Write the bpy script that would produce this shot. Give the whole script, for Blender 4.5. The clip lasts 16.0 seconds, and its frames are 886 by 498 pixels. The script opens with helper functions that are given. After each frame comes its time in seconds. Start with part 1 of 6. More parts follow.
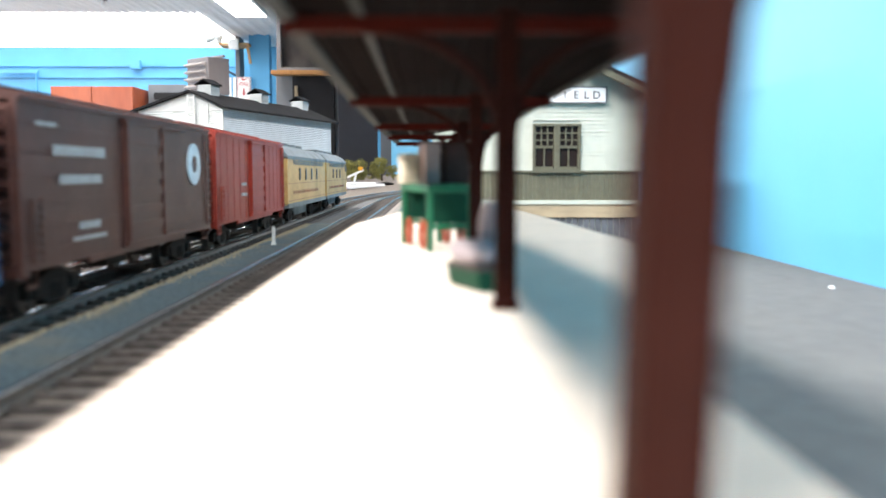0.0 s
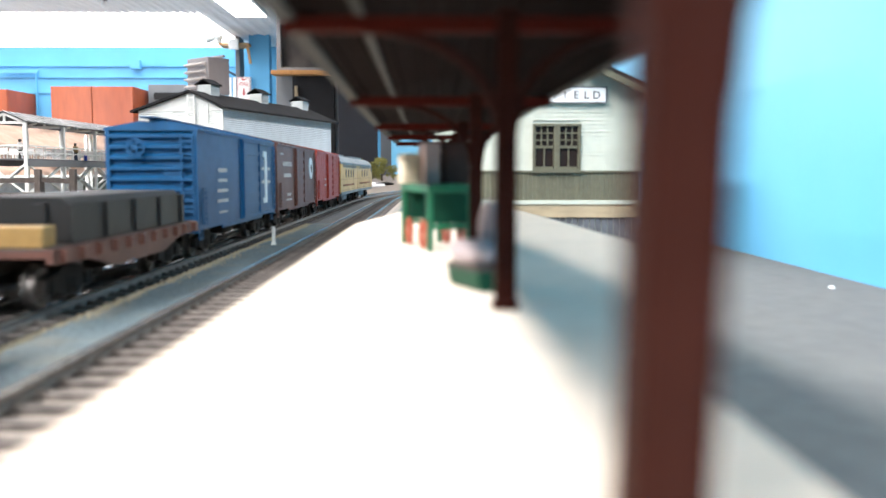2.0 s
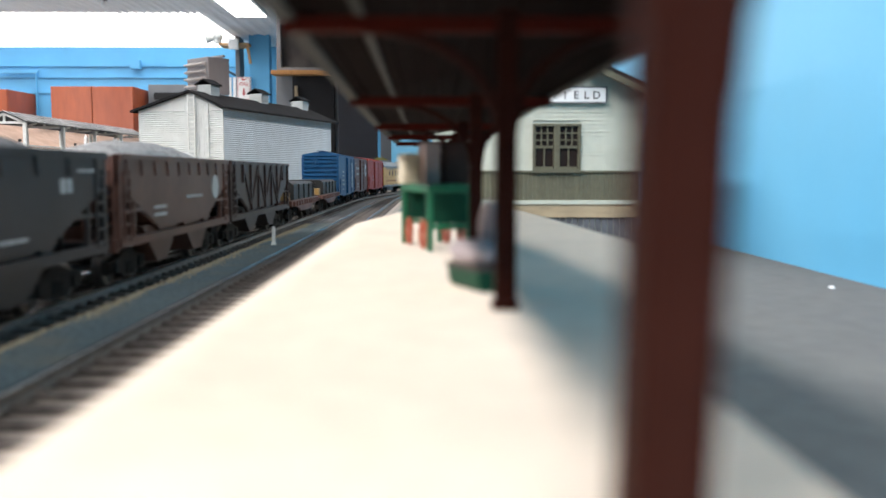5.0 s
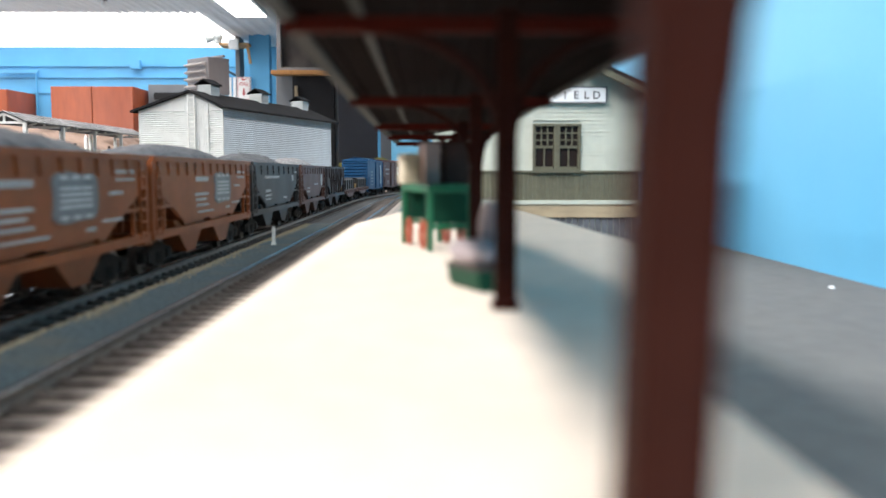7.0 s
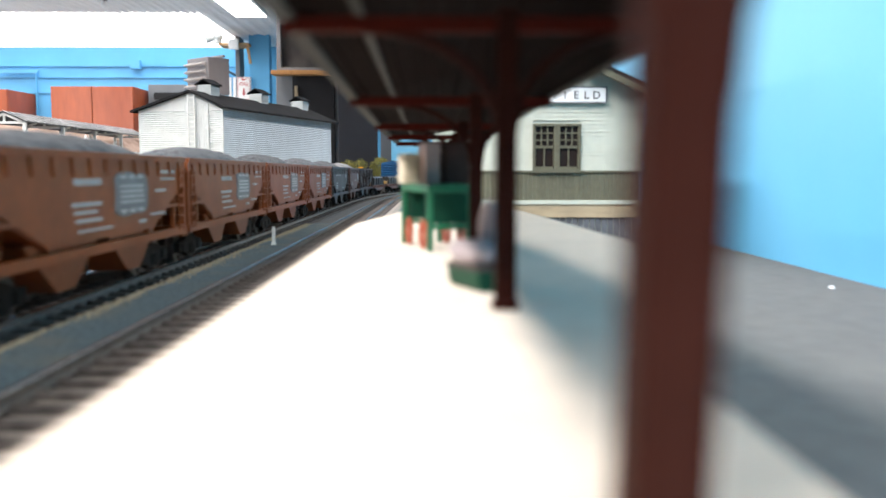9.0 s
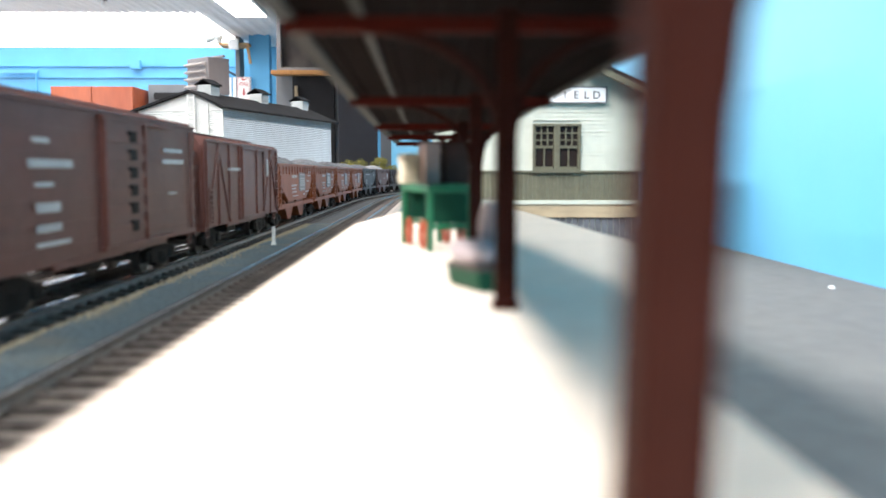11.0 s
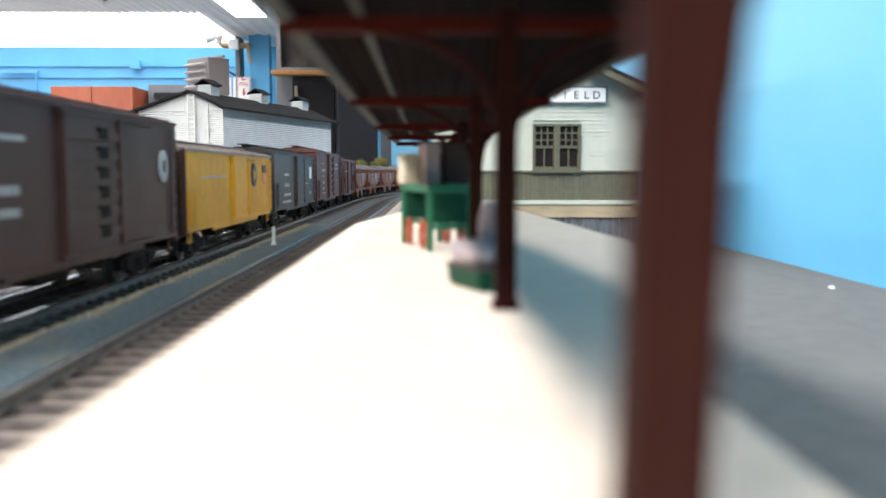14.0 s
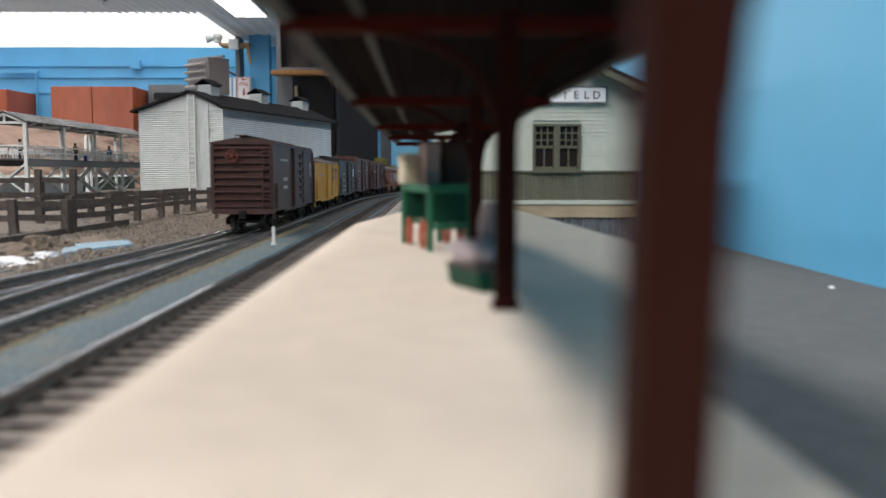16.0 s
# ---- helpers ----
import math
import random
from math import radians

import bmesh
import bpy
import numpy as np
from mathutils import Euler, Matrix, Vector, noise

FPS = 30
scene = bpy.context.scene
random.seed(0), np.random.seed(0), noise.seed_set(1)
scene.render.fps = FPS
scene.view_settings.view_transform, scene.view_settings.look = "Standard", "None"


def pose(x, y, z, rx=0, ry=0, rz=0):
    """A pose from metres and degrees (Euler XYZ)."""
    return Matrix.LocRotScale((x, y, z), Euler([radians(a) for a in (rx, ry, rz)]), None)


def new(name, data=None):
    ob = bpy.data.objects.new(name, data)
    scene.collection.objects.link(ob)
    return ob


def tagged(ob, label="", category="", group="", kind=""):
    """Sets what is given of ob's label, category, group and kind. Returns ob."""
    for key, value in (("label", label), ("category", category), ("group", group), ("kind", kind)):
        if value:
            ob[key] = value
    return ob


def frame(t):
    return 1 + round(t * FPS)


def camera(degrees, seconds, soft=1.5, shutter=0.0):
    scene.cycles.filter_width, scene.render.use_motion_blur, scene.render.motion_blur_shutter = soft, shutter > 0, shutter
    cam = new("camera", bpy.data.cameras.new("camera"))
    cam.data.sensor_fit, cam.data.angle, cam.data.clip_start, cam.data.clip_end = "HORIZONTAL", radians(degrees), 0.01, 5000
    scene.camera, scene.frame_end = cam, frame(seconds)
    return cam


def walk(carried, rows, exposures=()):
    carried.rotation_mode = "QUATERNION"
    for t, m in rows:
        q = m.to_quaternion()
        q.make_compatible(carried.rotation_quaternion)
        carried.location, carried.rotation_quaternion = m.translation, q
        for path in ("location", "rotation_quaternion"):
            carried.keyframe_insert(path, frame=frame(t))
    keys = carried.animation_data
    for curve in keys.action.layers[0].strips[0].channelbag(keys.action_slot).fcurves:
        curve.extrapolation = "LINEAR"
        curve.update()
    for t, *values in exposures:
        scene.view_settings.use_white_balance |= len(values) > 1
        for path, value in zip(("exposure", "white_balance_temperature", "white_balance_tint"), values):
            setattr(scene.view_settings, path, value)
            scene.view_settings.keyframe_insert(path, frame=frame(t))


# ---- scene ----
# ---- camera: it stands still on the model platform ----
EYE = (0.0, 0.0, 0.0375)                       # 31.5 mm above the rail heads
cam = camera(55.2, 16.0, shutter=0.5)
cam.data.dof.use_dof = True
cam.data.dof.focus_distance = 0.88
cam.data.dof.aperture_fstop = 23.0
VIEW = pose(*EYE, 90 - 5.14, 0, -0.764)
walk(cam, [(0.0, VIEW), (16.0, VIEW)],
     exposures=[(0.0, 0.30), (2.0, 0.28), (2.5, -0.14), (3.0, -0.74), (3.5, -0.72), (4.2, -0.50), (6.3, -0.34), (8.0, -0.08), (9.2, 0.0), (11.3, 0.28),
                (13.0, 0.22), (13.6, -0.34), (14.0, -0.1), (14.5, 0.3), (15.0, 0.25), (15.4, -0.24), (15.7, -0.68), (16.0, -1.1)])

RAIL = 0.006        # rail head above the board
K = 0.55            # size of the platform furniture against its first plan, about the eye
PLAT = 0.0107       # deck of that plan
DECK = 0.0375 - K * (0.0375 - PLAT)
MAIN_X, SIDE_X = -0.1003, -0.0531


# ---- world and lamps: a windowless club room under fluorescent strips, one stretch of ceiling made to glow ----
world = bpy.data.worlds.new("room_world")
scene.world = world
world.use_nodes = True
world.node_tree.nodes["Background"].inputs["Color"].default_value = (0.8, 0.9, 1.0, 1)
world.node_tree.nodes["Background"].inputs["Strength"].default_value = 0.008

CEIL_Z = 1.34
# First is in view, the -1.0 row inferred from shadows, the rest added fill.
FIXTURES = [(-1.42, 6.2), (-1.0, 1.02), (-1.0, -1.65), (-4.2, 5.0), (-4.2, 1.2), (0.15, -0.90), (1.3, 2.7), (-1.0, -0.32)]


def strip_lamp(x, y, watts):
    lamp = bpy.data.lights.new("fluorescent_light", "AREA")
    lamp.shape, lamp.size, lamp.size_y, lamp.energy, lamp.color = "RECTANGLE", 0.2, 1.2, watts, (1.0, 0.95, 0.95)
    ob = new("fluorescent_light", lamp)
    ob.matrix_basis = pose(x, y, CEIL_Z - 0.085)


for (fx, fy), watts in zip(FIXTURES, (46, 43, 98, 370, 120, 18, 80, 27)):
    strip_lamp(fx, fy, watts)

# ---- mesh helpers ----
def box(bm, x0, x1, y0, y1, z0, z1, bevel=0.0):
    vs = [bm.verts.new((x, y, z)) for z in (z0, z1) for x, y in ((x0, y0), (x1, y0), (x1, y1), (x0, y1))]
    fs = [bm.faces.new([vs[i] for i in q]) for q in ((3, 2, 1, 0), (4, 5, 6, 7), (0, 1, 5, 4), (1, 2, 6, 5), (2, 3, 7, 6), (3, 0, 4, 7))]
    if bevel:
        es = list({e for f in fs for e in f.edges})
        bmesh.ops.bevel(bm, geom=es, offset=bevel, segments=2, affect="EDGES", profile=0.6)
    return bm


def beam(bm, a, b, w, h=None):
    """A square bar from a to b."""
    a, b = Vector(a), Vector(b)
    h = h or w
    d = b - a
    m = Matrix.Translation((a + b) / 2) @ d.to_track_quat("Y", "Z").to_matrix().to_4x4()
    vs = [bm.verts.new(m @ Vector((x, y * d.length / 2, z))) for y in (-1, 1) for x, z in ((-w / 2, -h / 2), (w / 2, -h / 2), (w / 2, h / 2), (-w / 2, h / 2))]
    for q in ((0, 1, 2, 3), (7, 6, 5, 4), (0, 4, 5, 1), (1, 5, 6, 2), (2, 6, 7, 3), (3, 7, 4, 0)):
        bm.faces.new([vs[i] for i in q])
    return bm


def rod(bm, a, b, r, n=8, r2=None):
    a, b = Vector(a), Vector(b)
    d = b - a
    m = Matrix.Translation((a + b) / 2) @ d.to_track_quat("Z", "Y").to_matrix().to_4x4()
    bmesh.ops.create_cone(bm, cap_ends=True, segments=n, radius1=r, radius2=r if r2 is None else r2, depth=d.length, matrix=m)
    return bm


def prism(bm, pts, axis, a, b):
    """Extrudes an outline of 2D points along x, y or z from a to b."""
    def at(p, k):
        u, v = p
        return {"x": (k, u, v), "y": (u, k, v), "z": (u, v, k)}[axis]
    lo = [bm.verts.new(at(p, a)) for p in pts]
    hi = [bm.verts.new(at(p, b)) for p in pts]
    n = len(pts)
    bm.faces.new(lo), bm.faces.new(hi[::-1])
    for i in range(n):
        bm.faces.new((lo[i], hi[i], hi[(i + 1) % n], lo[(i + 1) % n]))
    return bm


def mesh_of(name, bm, material, smooth=False):
    bmesh.ops.recalc_face_normals(bm, faces=bm.faces)
    me = bpy.data.meshes.new(name)
    bm.to_mesh(me)
    bm.free()
    me.materials.append(material)
    if smooth:
        me.polygons.foreach_set("use_smooth", [True] * len(me.polygons))
    return me


def part(name, bm, material, parent, label="", smooth=False):
    ob = new(name, mesh_of(name, bm, material, smooth))
    ob.parent = parent
    return tagged(ob, label)


def thing(name, m, label, category, group="", kind=""):
    ob = new(name)
    ob.empty_display_size = 0.01
    ob.matrix_basis = m
    return tagged(ob, label, category, group, kind)


def solid(name, bm, material, label="", category="", group="", kind="", smooth=False):
    return tagged(new(name, mesh_of(name, bm, material, smooth)), label, category, group, kind)


def shrink(root, k=None):
    """Brings a planned thing to its true size: everything scaled by K about the eye, baked into the meshes."""
    k = k or K
    eye = Vector(EYE)
    root.matrix_basis = Matrix.Translation(eye + k * (root.matrix_basis.translation - eye)) @ root.matrix_basis.to_3x3().to_4x4()
    done = set()
    for ob in (root, *root.children_recursive):
        if ob is not root:
            ob.location = Vector(ob.location) * k
        if ob.data and ob.data.name not in done:
            done.add(ob.data.name)
            ob.data.transform(Matrix.Scale(k, 4))
    return root


def structure(name, bm, material, label="", category="", smooth=False):
    return solid(name, bm, material, label, category, "", "structure", smooth)


# ---- materials ----
def mat(name, colour, rough=0.6, metal=0.0, vary=0.15, size=0.01, bump=0.2, dirt=None, dirt_amount=0.35, stretch=(1, 1, 1), spec=0.5, coat=0.0, emit=None):
    """Paint, wood, metal or plaster: base colour, fine grain, larger stains and a light relief, sized in metres."""
    m = bpy.data.materials.new(name)
    m.use_nodes = True
    nt = m.node_tree
    N, L = nt.nodes, nt.links
    b = N["Principled BSDF"]
    geo = N.new("ShaderNodeTexCoord")
    mp = N.new("ShaderNodeMapping")
    mp.inputs["Scale"].default_value = stretch
    L.new(geo.outputs["Object"], mp.inputs["Vector"])
    fine = N.new("ShaderNodeTexNoise")
    fine.inputs["Scale"].default_value = 1.0 / size
    fine.inputs["Detail"].default_value = 6
    big = N.new("ShaderNodeTexNoise")
    big.inputs["Scale"].default_value = 0.12 / size
    big.inputs["Detail"].default_value = 4
    L.new(mp.outputs["Vector"], fine.inputs["Vector"])
    L.new(mp.outputs["Vector"], big.inputs["Vector"])
    info = N.new("ShaderNodeObjectInfo")
    hsv = N.new("ShaderNodeHueSaturation")
    hsv.inputs["Color"].default_value = (*colour, 1)
    rng = N.new("ShaderNodeMapRange")
    rng.inputs["From Min"].default_value, rng.inputs["From Max"].default_value = 0.3, 0.7
    rng.inputs["To Min"].default_value, rng.inputs["To Max"].default_value = 1 - vary, 1 + vary
    L.new(fine.outputs["Fac"], rng.inputs["Value"])
    rnd = N.new("ShaderNodeMapRange")
    rnd.inputs["To Min"].default_value, rnd.inputs["To Max"].default_value = 1 - vary * 0.5, 1 + vary * 0.5
    L.new(info.outputs["Random"], rnd.inputs["Value"])
    mul = N.new("ShaderNodeMath")
    mul.operation = "MULTIPLY"
    L.new(rng.outputs["Result"], mul.inputs[0])
    L.new(rnd.outputs["Result"], mul.inputs[1])
    L.new(mul.outputs[0], hsv.inputs["Value"])
    out = hsv.outputs["Color"]
    if dirt:
        ramp = N.new("ShaderNodeMapRange")
        ramp.inputs["From Min"].default_value, ramp.inputs["From Max"].default_value = 0.48, 0.7
        ramp.inputs["To Max"].default_value = dirt_amount
        L.new(big.outputs["Fac"], ramp.inputs["Value"])
        mix = N.new("ShaderNodeMix")
        mix.data_type = "RGBA"
        mix.inputs["B"].default_value = (*dirt, 1)
        L.new(ramp.outputs["Result"], mix.inputs["Factor"])
        L.new(out, mix.inputs["A"])
        out = mix.outputs["Result"]
    L.new(out, b.inputs["Base Color"])
    rr = N.new("ShaderNodeMapRange")
    rr.inputs["To Min"].default_value, rr.inputs["To Max"].default_value = max(rough - 0.12, 0.02), min(rough + 0.12, 1)
    L.new(big.outputs["Fac"], rr.inputs["Value"])
    L.new(rr.outputs["Result"], b.inputs["Roughness"])
    b.inputs["Metallic"].default_value = metal
    b.inputs["Specular IOR Level"].default_value = spec
    b.inputs["Coat Weight"].default_value = coat
    if bump:
        bp = N.new("ShaderNodeBump")
        bp.inputs["Strength"].default_value = bump
        bp.inputs["Distance"].default_value = size * 0.1
        L.new(fine.outputs["Fac"], bp.inputs["Height"])
        L.new(bp.outputs["Normal"], b.inputs["Normal"])
    if emit:
        b.inputs["Emission Color"].default_value = (*emit[0], 1)
        b.inputs["Emission Strength"].default_value = emit[1]
    return m


M_DECK = mat("cream_platform_paint", (0.69, 0.59, 0.475), 0.8, vary=0.06, size=0.004, bump=0.15, dirt=(0.5, 0.44, 0.36), dirt_amount=0.3)
M_BOARD = mat("blue_grey_painted_board", (0.080, 0.118, 0.132), 0.8, vary=0.5, size=0.0014, bump=0.9, dirt=(0.17, 0.16, 0.12), dirt_amount=0.5)
M_BALLAST = mat("dark_ballast", (0.024, 0.023, 0.021), 0.95, vary=0.4, size=0.0012, bump=0.9, dirt=(0.12, 0.10, 0.07))
M_SANDBED = mat("pale_sandy_bed", (0.30, 0.265, 0.225), 0.95, vary=0.3, size=0.0014, bump=0.6, dirt=(0.16, 0.15, 0.14), dirt_amount=0.6)
M_GRAVEL = mat("tan_gravel", (0.185, 0.155, 0.125), 0.95, vary=0.6, size=0.0025, bump=1.0, dirt=(0.19, 0.15, 0.11), dirt_amount=0.5)
M_TIE = mat("weathered_tie", (0.080, 0.070, 0.063), 0.9, vary=0.5, size=0.001, bump=0.5, stretch=(0.3, 1, 1))
M_RAIL = mat("rail_steel", (0.74, 0.73, 0.72), 0.15, 0.97, vary=0.1, size=0.004, bump=0.1)
M_RAILWEB = mat("rail_web_brown", (0.10, 0.10, 0.095), 0.7, vary=0.25, size=0.003)
M_POST = mat("maroon_post_paint", (0.027, 0.0056, 0.0028), 0.6, spec=0.08, vary=0.15, size=0.003, bump=0.2, dirt=(0.03, 0.012, 0.01))
M_BEAM = mat("oxide_red_beam_paint", (0.064, 0.0075, 0.004), 0.6, spec=0.08, vary=0.15, size=0.003, bump=0.2)
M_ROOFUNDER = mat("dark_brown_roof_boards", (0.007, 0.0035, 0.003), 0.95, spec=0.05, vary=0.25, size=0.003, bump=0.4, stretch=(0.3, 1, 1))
M_PURLIN = mat("grey_purlin_paint", (0.085, 0.085, 0.08), 0.85, spec=0.1, vary=0.15, size=0.003)
M_SKYBLUE = mat("sky_blue_backdrop_paint", (0.10, 0.40, 0.66), 0.6, vary=0.04, size=0.05, bump=0.08, dirt=(0.24, 0.52, 0.66), dirt_amount=0.5)
M_WALLBLUE = mat("blue_wall_paint", (0.10, 0.39, 0.66), 0.6, vary=0.08, size=0.3, bump=0.15, dirt=(0.06, 0.2, 0.4))
M_CEIL = mat("white_corrugated_ceiling", (0.72, 0.71, 0.70), 0.5, vary=0.06, size=0.2, bump=0.1)
M_DARKWALL = mat("dark_grey_partition_paint", (0.032, 0.034, 0.042), 0.8, vary=0.15, size=0.2)
M_BLACK = mat("black_void_sheet", (0.012, 0.012, 0.014), 0.9, vary=0.2, size=0.1)
M_GREYPAINT = mat("grey_column_paint", (0.13, 0.14, 0.15), 0.6, vary=0.1, size=0.2)
M_FLOOR = mat("concrete_floor", (0.28, 0.27, 0.25), 0.8, vary=0.15, size=0.1)
M_CABINET = mat("orange_brown_wood_laminate", (0.33, 0.070, 0.020), 0.45, vary=0.15, size=0.05, stretch=(1, 1, 0.2), dirt=(0.2, 0.035, 0.012))
M_SHEETMETAL = mat("grey_brown_heater_enamel", (0.17, 0.15, 0.145), 0.45, vary=0.08, size=0.1)
M_LOUVRE = mat("pale_heater_louvre", (0.38, 0.34, 0.32), 0.5, vary=0.08, size=0.1)
M_WHITE = mat("white_enamel", (0.78, 0.78, 0.77), 0.5, vary=0.05, size=0.02)
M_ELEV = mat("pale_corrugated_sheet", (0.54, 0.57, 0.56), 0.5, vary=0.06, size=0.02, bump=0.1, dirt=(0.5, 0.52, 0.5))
# same sheet as the gable, with the side's bluish shade put into the colour
M_ELEVSHADE = mat("shaded_corrugated_sheet", (0.44, 0.53, 0.58), 0.5, vary=0.08, size=0.02, bump=0.1, dirt=(0.4, 0.46, 0.5))
M_ELEVROOF = mat("dark_roofing_sheet", (0.012, 0.0125, 0.014), 0.9, spec=0.12, vary=0.2, size=0.01)
M_SIDING = mat("cream_clapboard_paint", (0.47, 0.49, 0.41), 0.6, vary=0.05, size=0.004)
M_OLIVE = mat("olive_green_trim_paint", (0.105, 0.10, 0.062), 0.6, vary=0.12, size=0.003)
M_TRIMWOOD = mat("pale_wood_sill", (0.38, 0.30, 0.19), 0.7, vary=0.15, size=0.003, stretch=(0.3, 1, 1))
M_DARKGLASS = mat("dark_window_glass", (0.020, 0.013, 0.010), 0.35, spec=0.15, vary=0.0, size=0.01, bump=0)
M_FENCE = mat("dark_weathered_timber", (0.065, 0.052, 0.045), 0.85, vary=0.35, size=0.0015, bump=0.6, stretch=(1, 1, 0.3), dirt=(0.16, 0.14, 0.12))
M_STAND = mat("grey_white_painted_timber", (0.60, 0.62, 0.60), 0.65, vary=0.1, size=0.004)
M_STANDROOF = mat("grey_tin_roof", (0.055, 0.058, 0.062), 0.8, spec=0.2, vary=0.2, size=0.006, dirt=(0.4, 0.4, 0.38))
M_HILL = mat("tan_crumpled_hill_plaster", (0.34, 0.235, 0.18), 0.85, vary=0.18, size=0.02, bump=0.6, dirt=(0.44, 0.31, 0.22))
M_LEAF = mat("olive_foliage", (0.17, 0.165, 0.04), 0.9, vary=0.4, size=0.006, bump=0.5)
M_BARK = mat("tree_bark", (0.07, 0.05, 0.035), 0.9, vary=0.3, size=0.004)
M_BLACKSTEEL = mat("grimy_black_running_gear", (0.012, 0.011, 0.010), 0.8, vary=0.3, size=0.002, bump=0.3, dirt=(0.03, 0.022, 0.017), spec=0.15)
M_WHEEL = mat("worn_wheel_steel", (0.10, 0.095, 0.09), 0.45, 0.7, vary=0.15, size=0.002)
M_DARKGREEN = mat("dark_green_trunk_paint", (0.004, 0.045, 0.022), 0.6, vary=0.12, size=0.003, spec=0.2)
M_GREYGROUND = mat("grey_painted_ground", (0.105, 0.104, 0.098), 0.85, vary=0.12, size=0.006, bump=0.2, dirt=(0.14, 0.14, 0.125))
M_GREEN = mat("green_cart_paint", (0.006, 0.12, 0.05), 0.5, vary=0.12, size=0.003)
M_LIGHT = mat("lamp_diffuser", (0.9, 0.9, 0.9), 0.5, vary=0, bump=0, emit=((1.0, 0.97, 0.92), 7.0))
# emission stands in for ceiling sheets brightly lit by the lamps
M_CEILGLOW = mat("glowing_ceiling_sheet", (0.85, 0.85, 0.85), 0.5, vary=0.02, size=0.2, bump=0, emit=((1.0, 0.98, 0.97), 3.0))
M_LETTER = mat("faded_white_lettering", (0.34, 0.35, 0.35), 0.6, vary=0.15, size=0.002)
# ---- large structure: room ----
def room():
    bm = bmesh.new()
    box(bm, -7, 4, -4, 9.4, -1.34, -1.30)
    structure("floor", bm, M_FLOOR, "bare grey concrete floor of the club room", "floor")
    for name, dims in (("wall_north", (-7, 4, 9.0, 9.15)), ("wall_south", (-7, 4, -4.15, -4.0)), ("wall_west", (-7.15, -7.0, -4.15, 9.15)), ("wall_east", (4.0, 4.15, -4.15, 9.15))):
        bm = bmesh.new()
        box(bm, dims[0], dims[1], dims[2], dims[3], -1.30, CEIL_Z + 0.06)
        if name == "wall_north":
            for z, h in ((1.135, 0.03), (0.86, 0.03), (1.02, 0.015)):      # raised bands of the block wall
                box(bm, -7, -1.95, 8.975, 9.0, z, z + h)
        structure(name, bm, M_WALLBLUE, "bright blue painted wall with raised bands", "wall")
    # corrugated ceiling, sheets running towards the far wall
    bm = bmesh.new()
    n = 640
    prev = None
    for i in range(n + 1):
        x = -7 + 11.0 * i / n
        z = CEIL_Z + 0.006 * math.sin(i * math.pi / 2 + 0.4)
        a, b = bm.verts.new((x, -4.15, z)), bm.verts.new((x, 7.15, z))
        if prev:
            bm.faces.new((prev[0], prev[1], b, a))
        prev = (a, b)
    box(bm, -7.15, 4.15, -4.15, 9.15, CEIL_Z + 0.07, CEIL_Z + 0.12)
    structure("ceiling", bm, M_CEIL, "white corrugated metal ceiling", "ceiling")
    # Lamp-lit end of the ceiling made to glow; no skylight is known here.
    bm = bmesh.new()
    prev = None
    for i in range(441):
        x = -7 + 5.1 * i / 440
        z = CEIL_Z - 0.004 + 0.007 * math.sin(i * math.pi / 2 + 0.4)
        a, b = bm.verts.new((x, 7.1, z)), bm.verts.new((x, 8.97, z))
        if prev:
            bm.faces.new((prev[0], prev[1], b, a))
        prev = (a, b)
    structure("skylight", bm, M_CEILGLOW, "overbright band of corrugated ceiling, made to glow", "skylight")
    bm = bmesh.new()
    prev = None
    for i in range(201):
        x = -1.9 + 5.9 * i / 200
        z = CEIL_Z + 0.006 * math.sin(i * math.pi / 2 + 0.4)
        a, b = bm.verts.new((x, 7.1, z)), bm.verts.new((x, 9.0, z))
        if prev:
            bm.faces.new((prev[0], prev[1], b, a))
        prev = (a, b)
    structure("ceiling_corner", bm, M_CEIL, "white corrugated metal ceiling", "ceiling")


room()


def ceiling_fixture(x, y):
    t = thing("ceiling_light", pose(x, y, CEIL_Z - 0.02), "white fluorescent ceiling fixture with glowing diffuser", "ceiling light", "fluorescent ceiling lights")
    bm = bmesh.new()
    prism(bm, [(-0.14, -0.05), (-0.11, 0), (0.11, 0), (0.14, -0.05), (0.13, -0.055), (-0.13, -0.055)], "y", -0.64, 0.64)
    part("housing", bm, M_WHITE, t)
    bm = bmesh.new()
    box(bm, -0.12, 0.12, -0.62, 0.62, -0.062, -0.056)
    part("diffuser", bm, M_LIGHT, t, "glowing white diffuser")


# the unseen added lamps get the same housing as the one in view
for fx, fy in FIXTURES:
    ceiling_fixture(fx, fy)


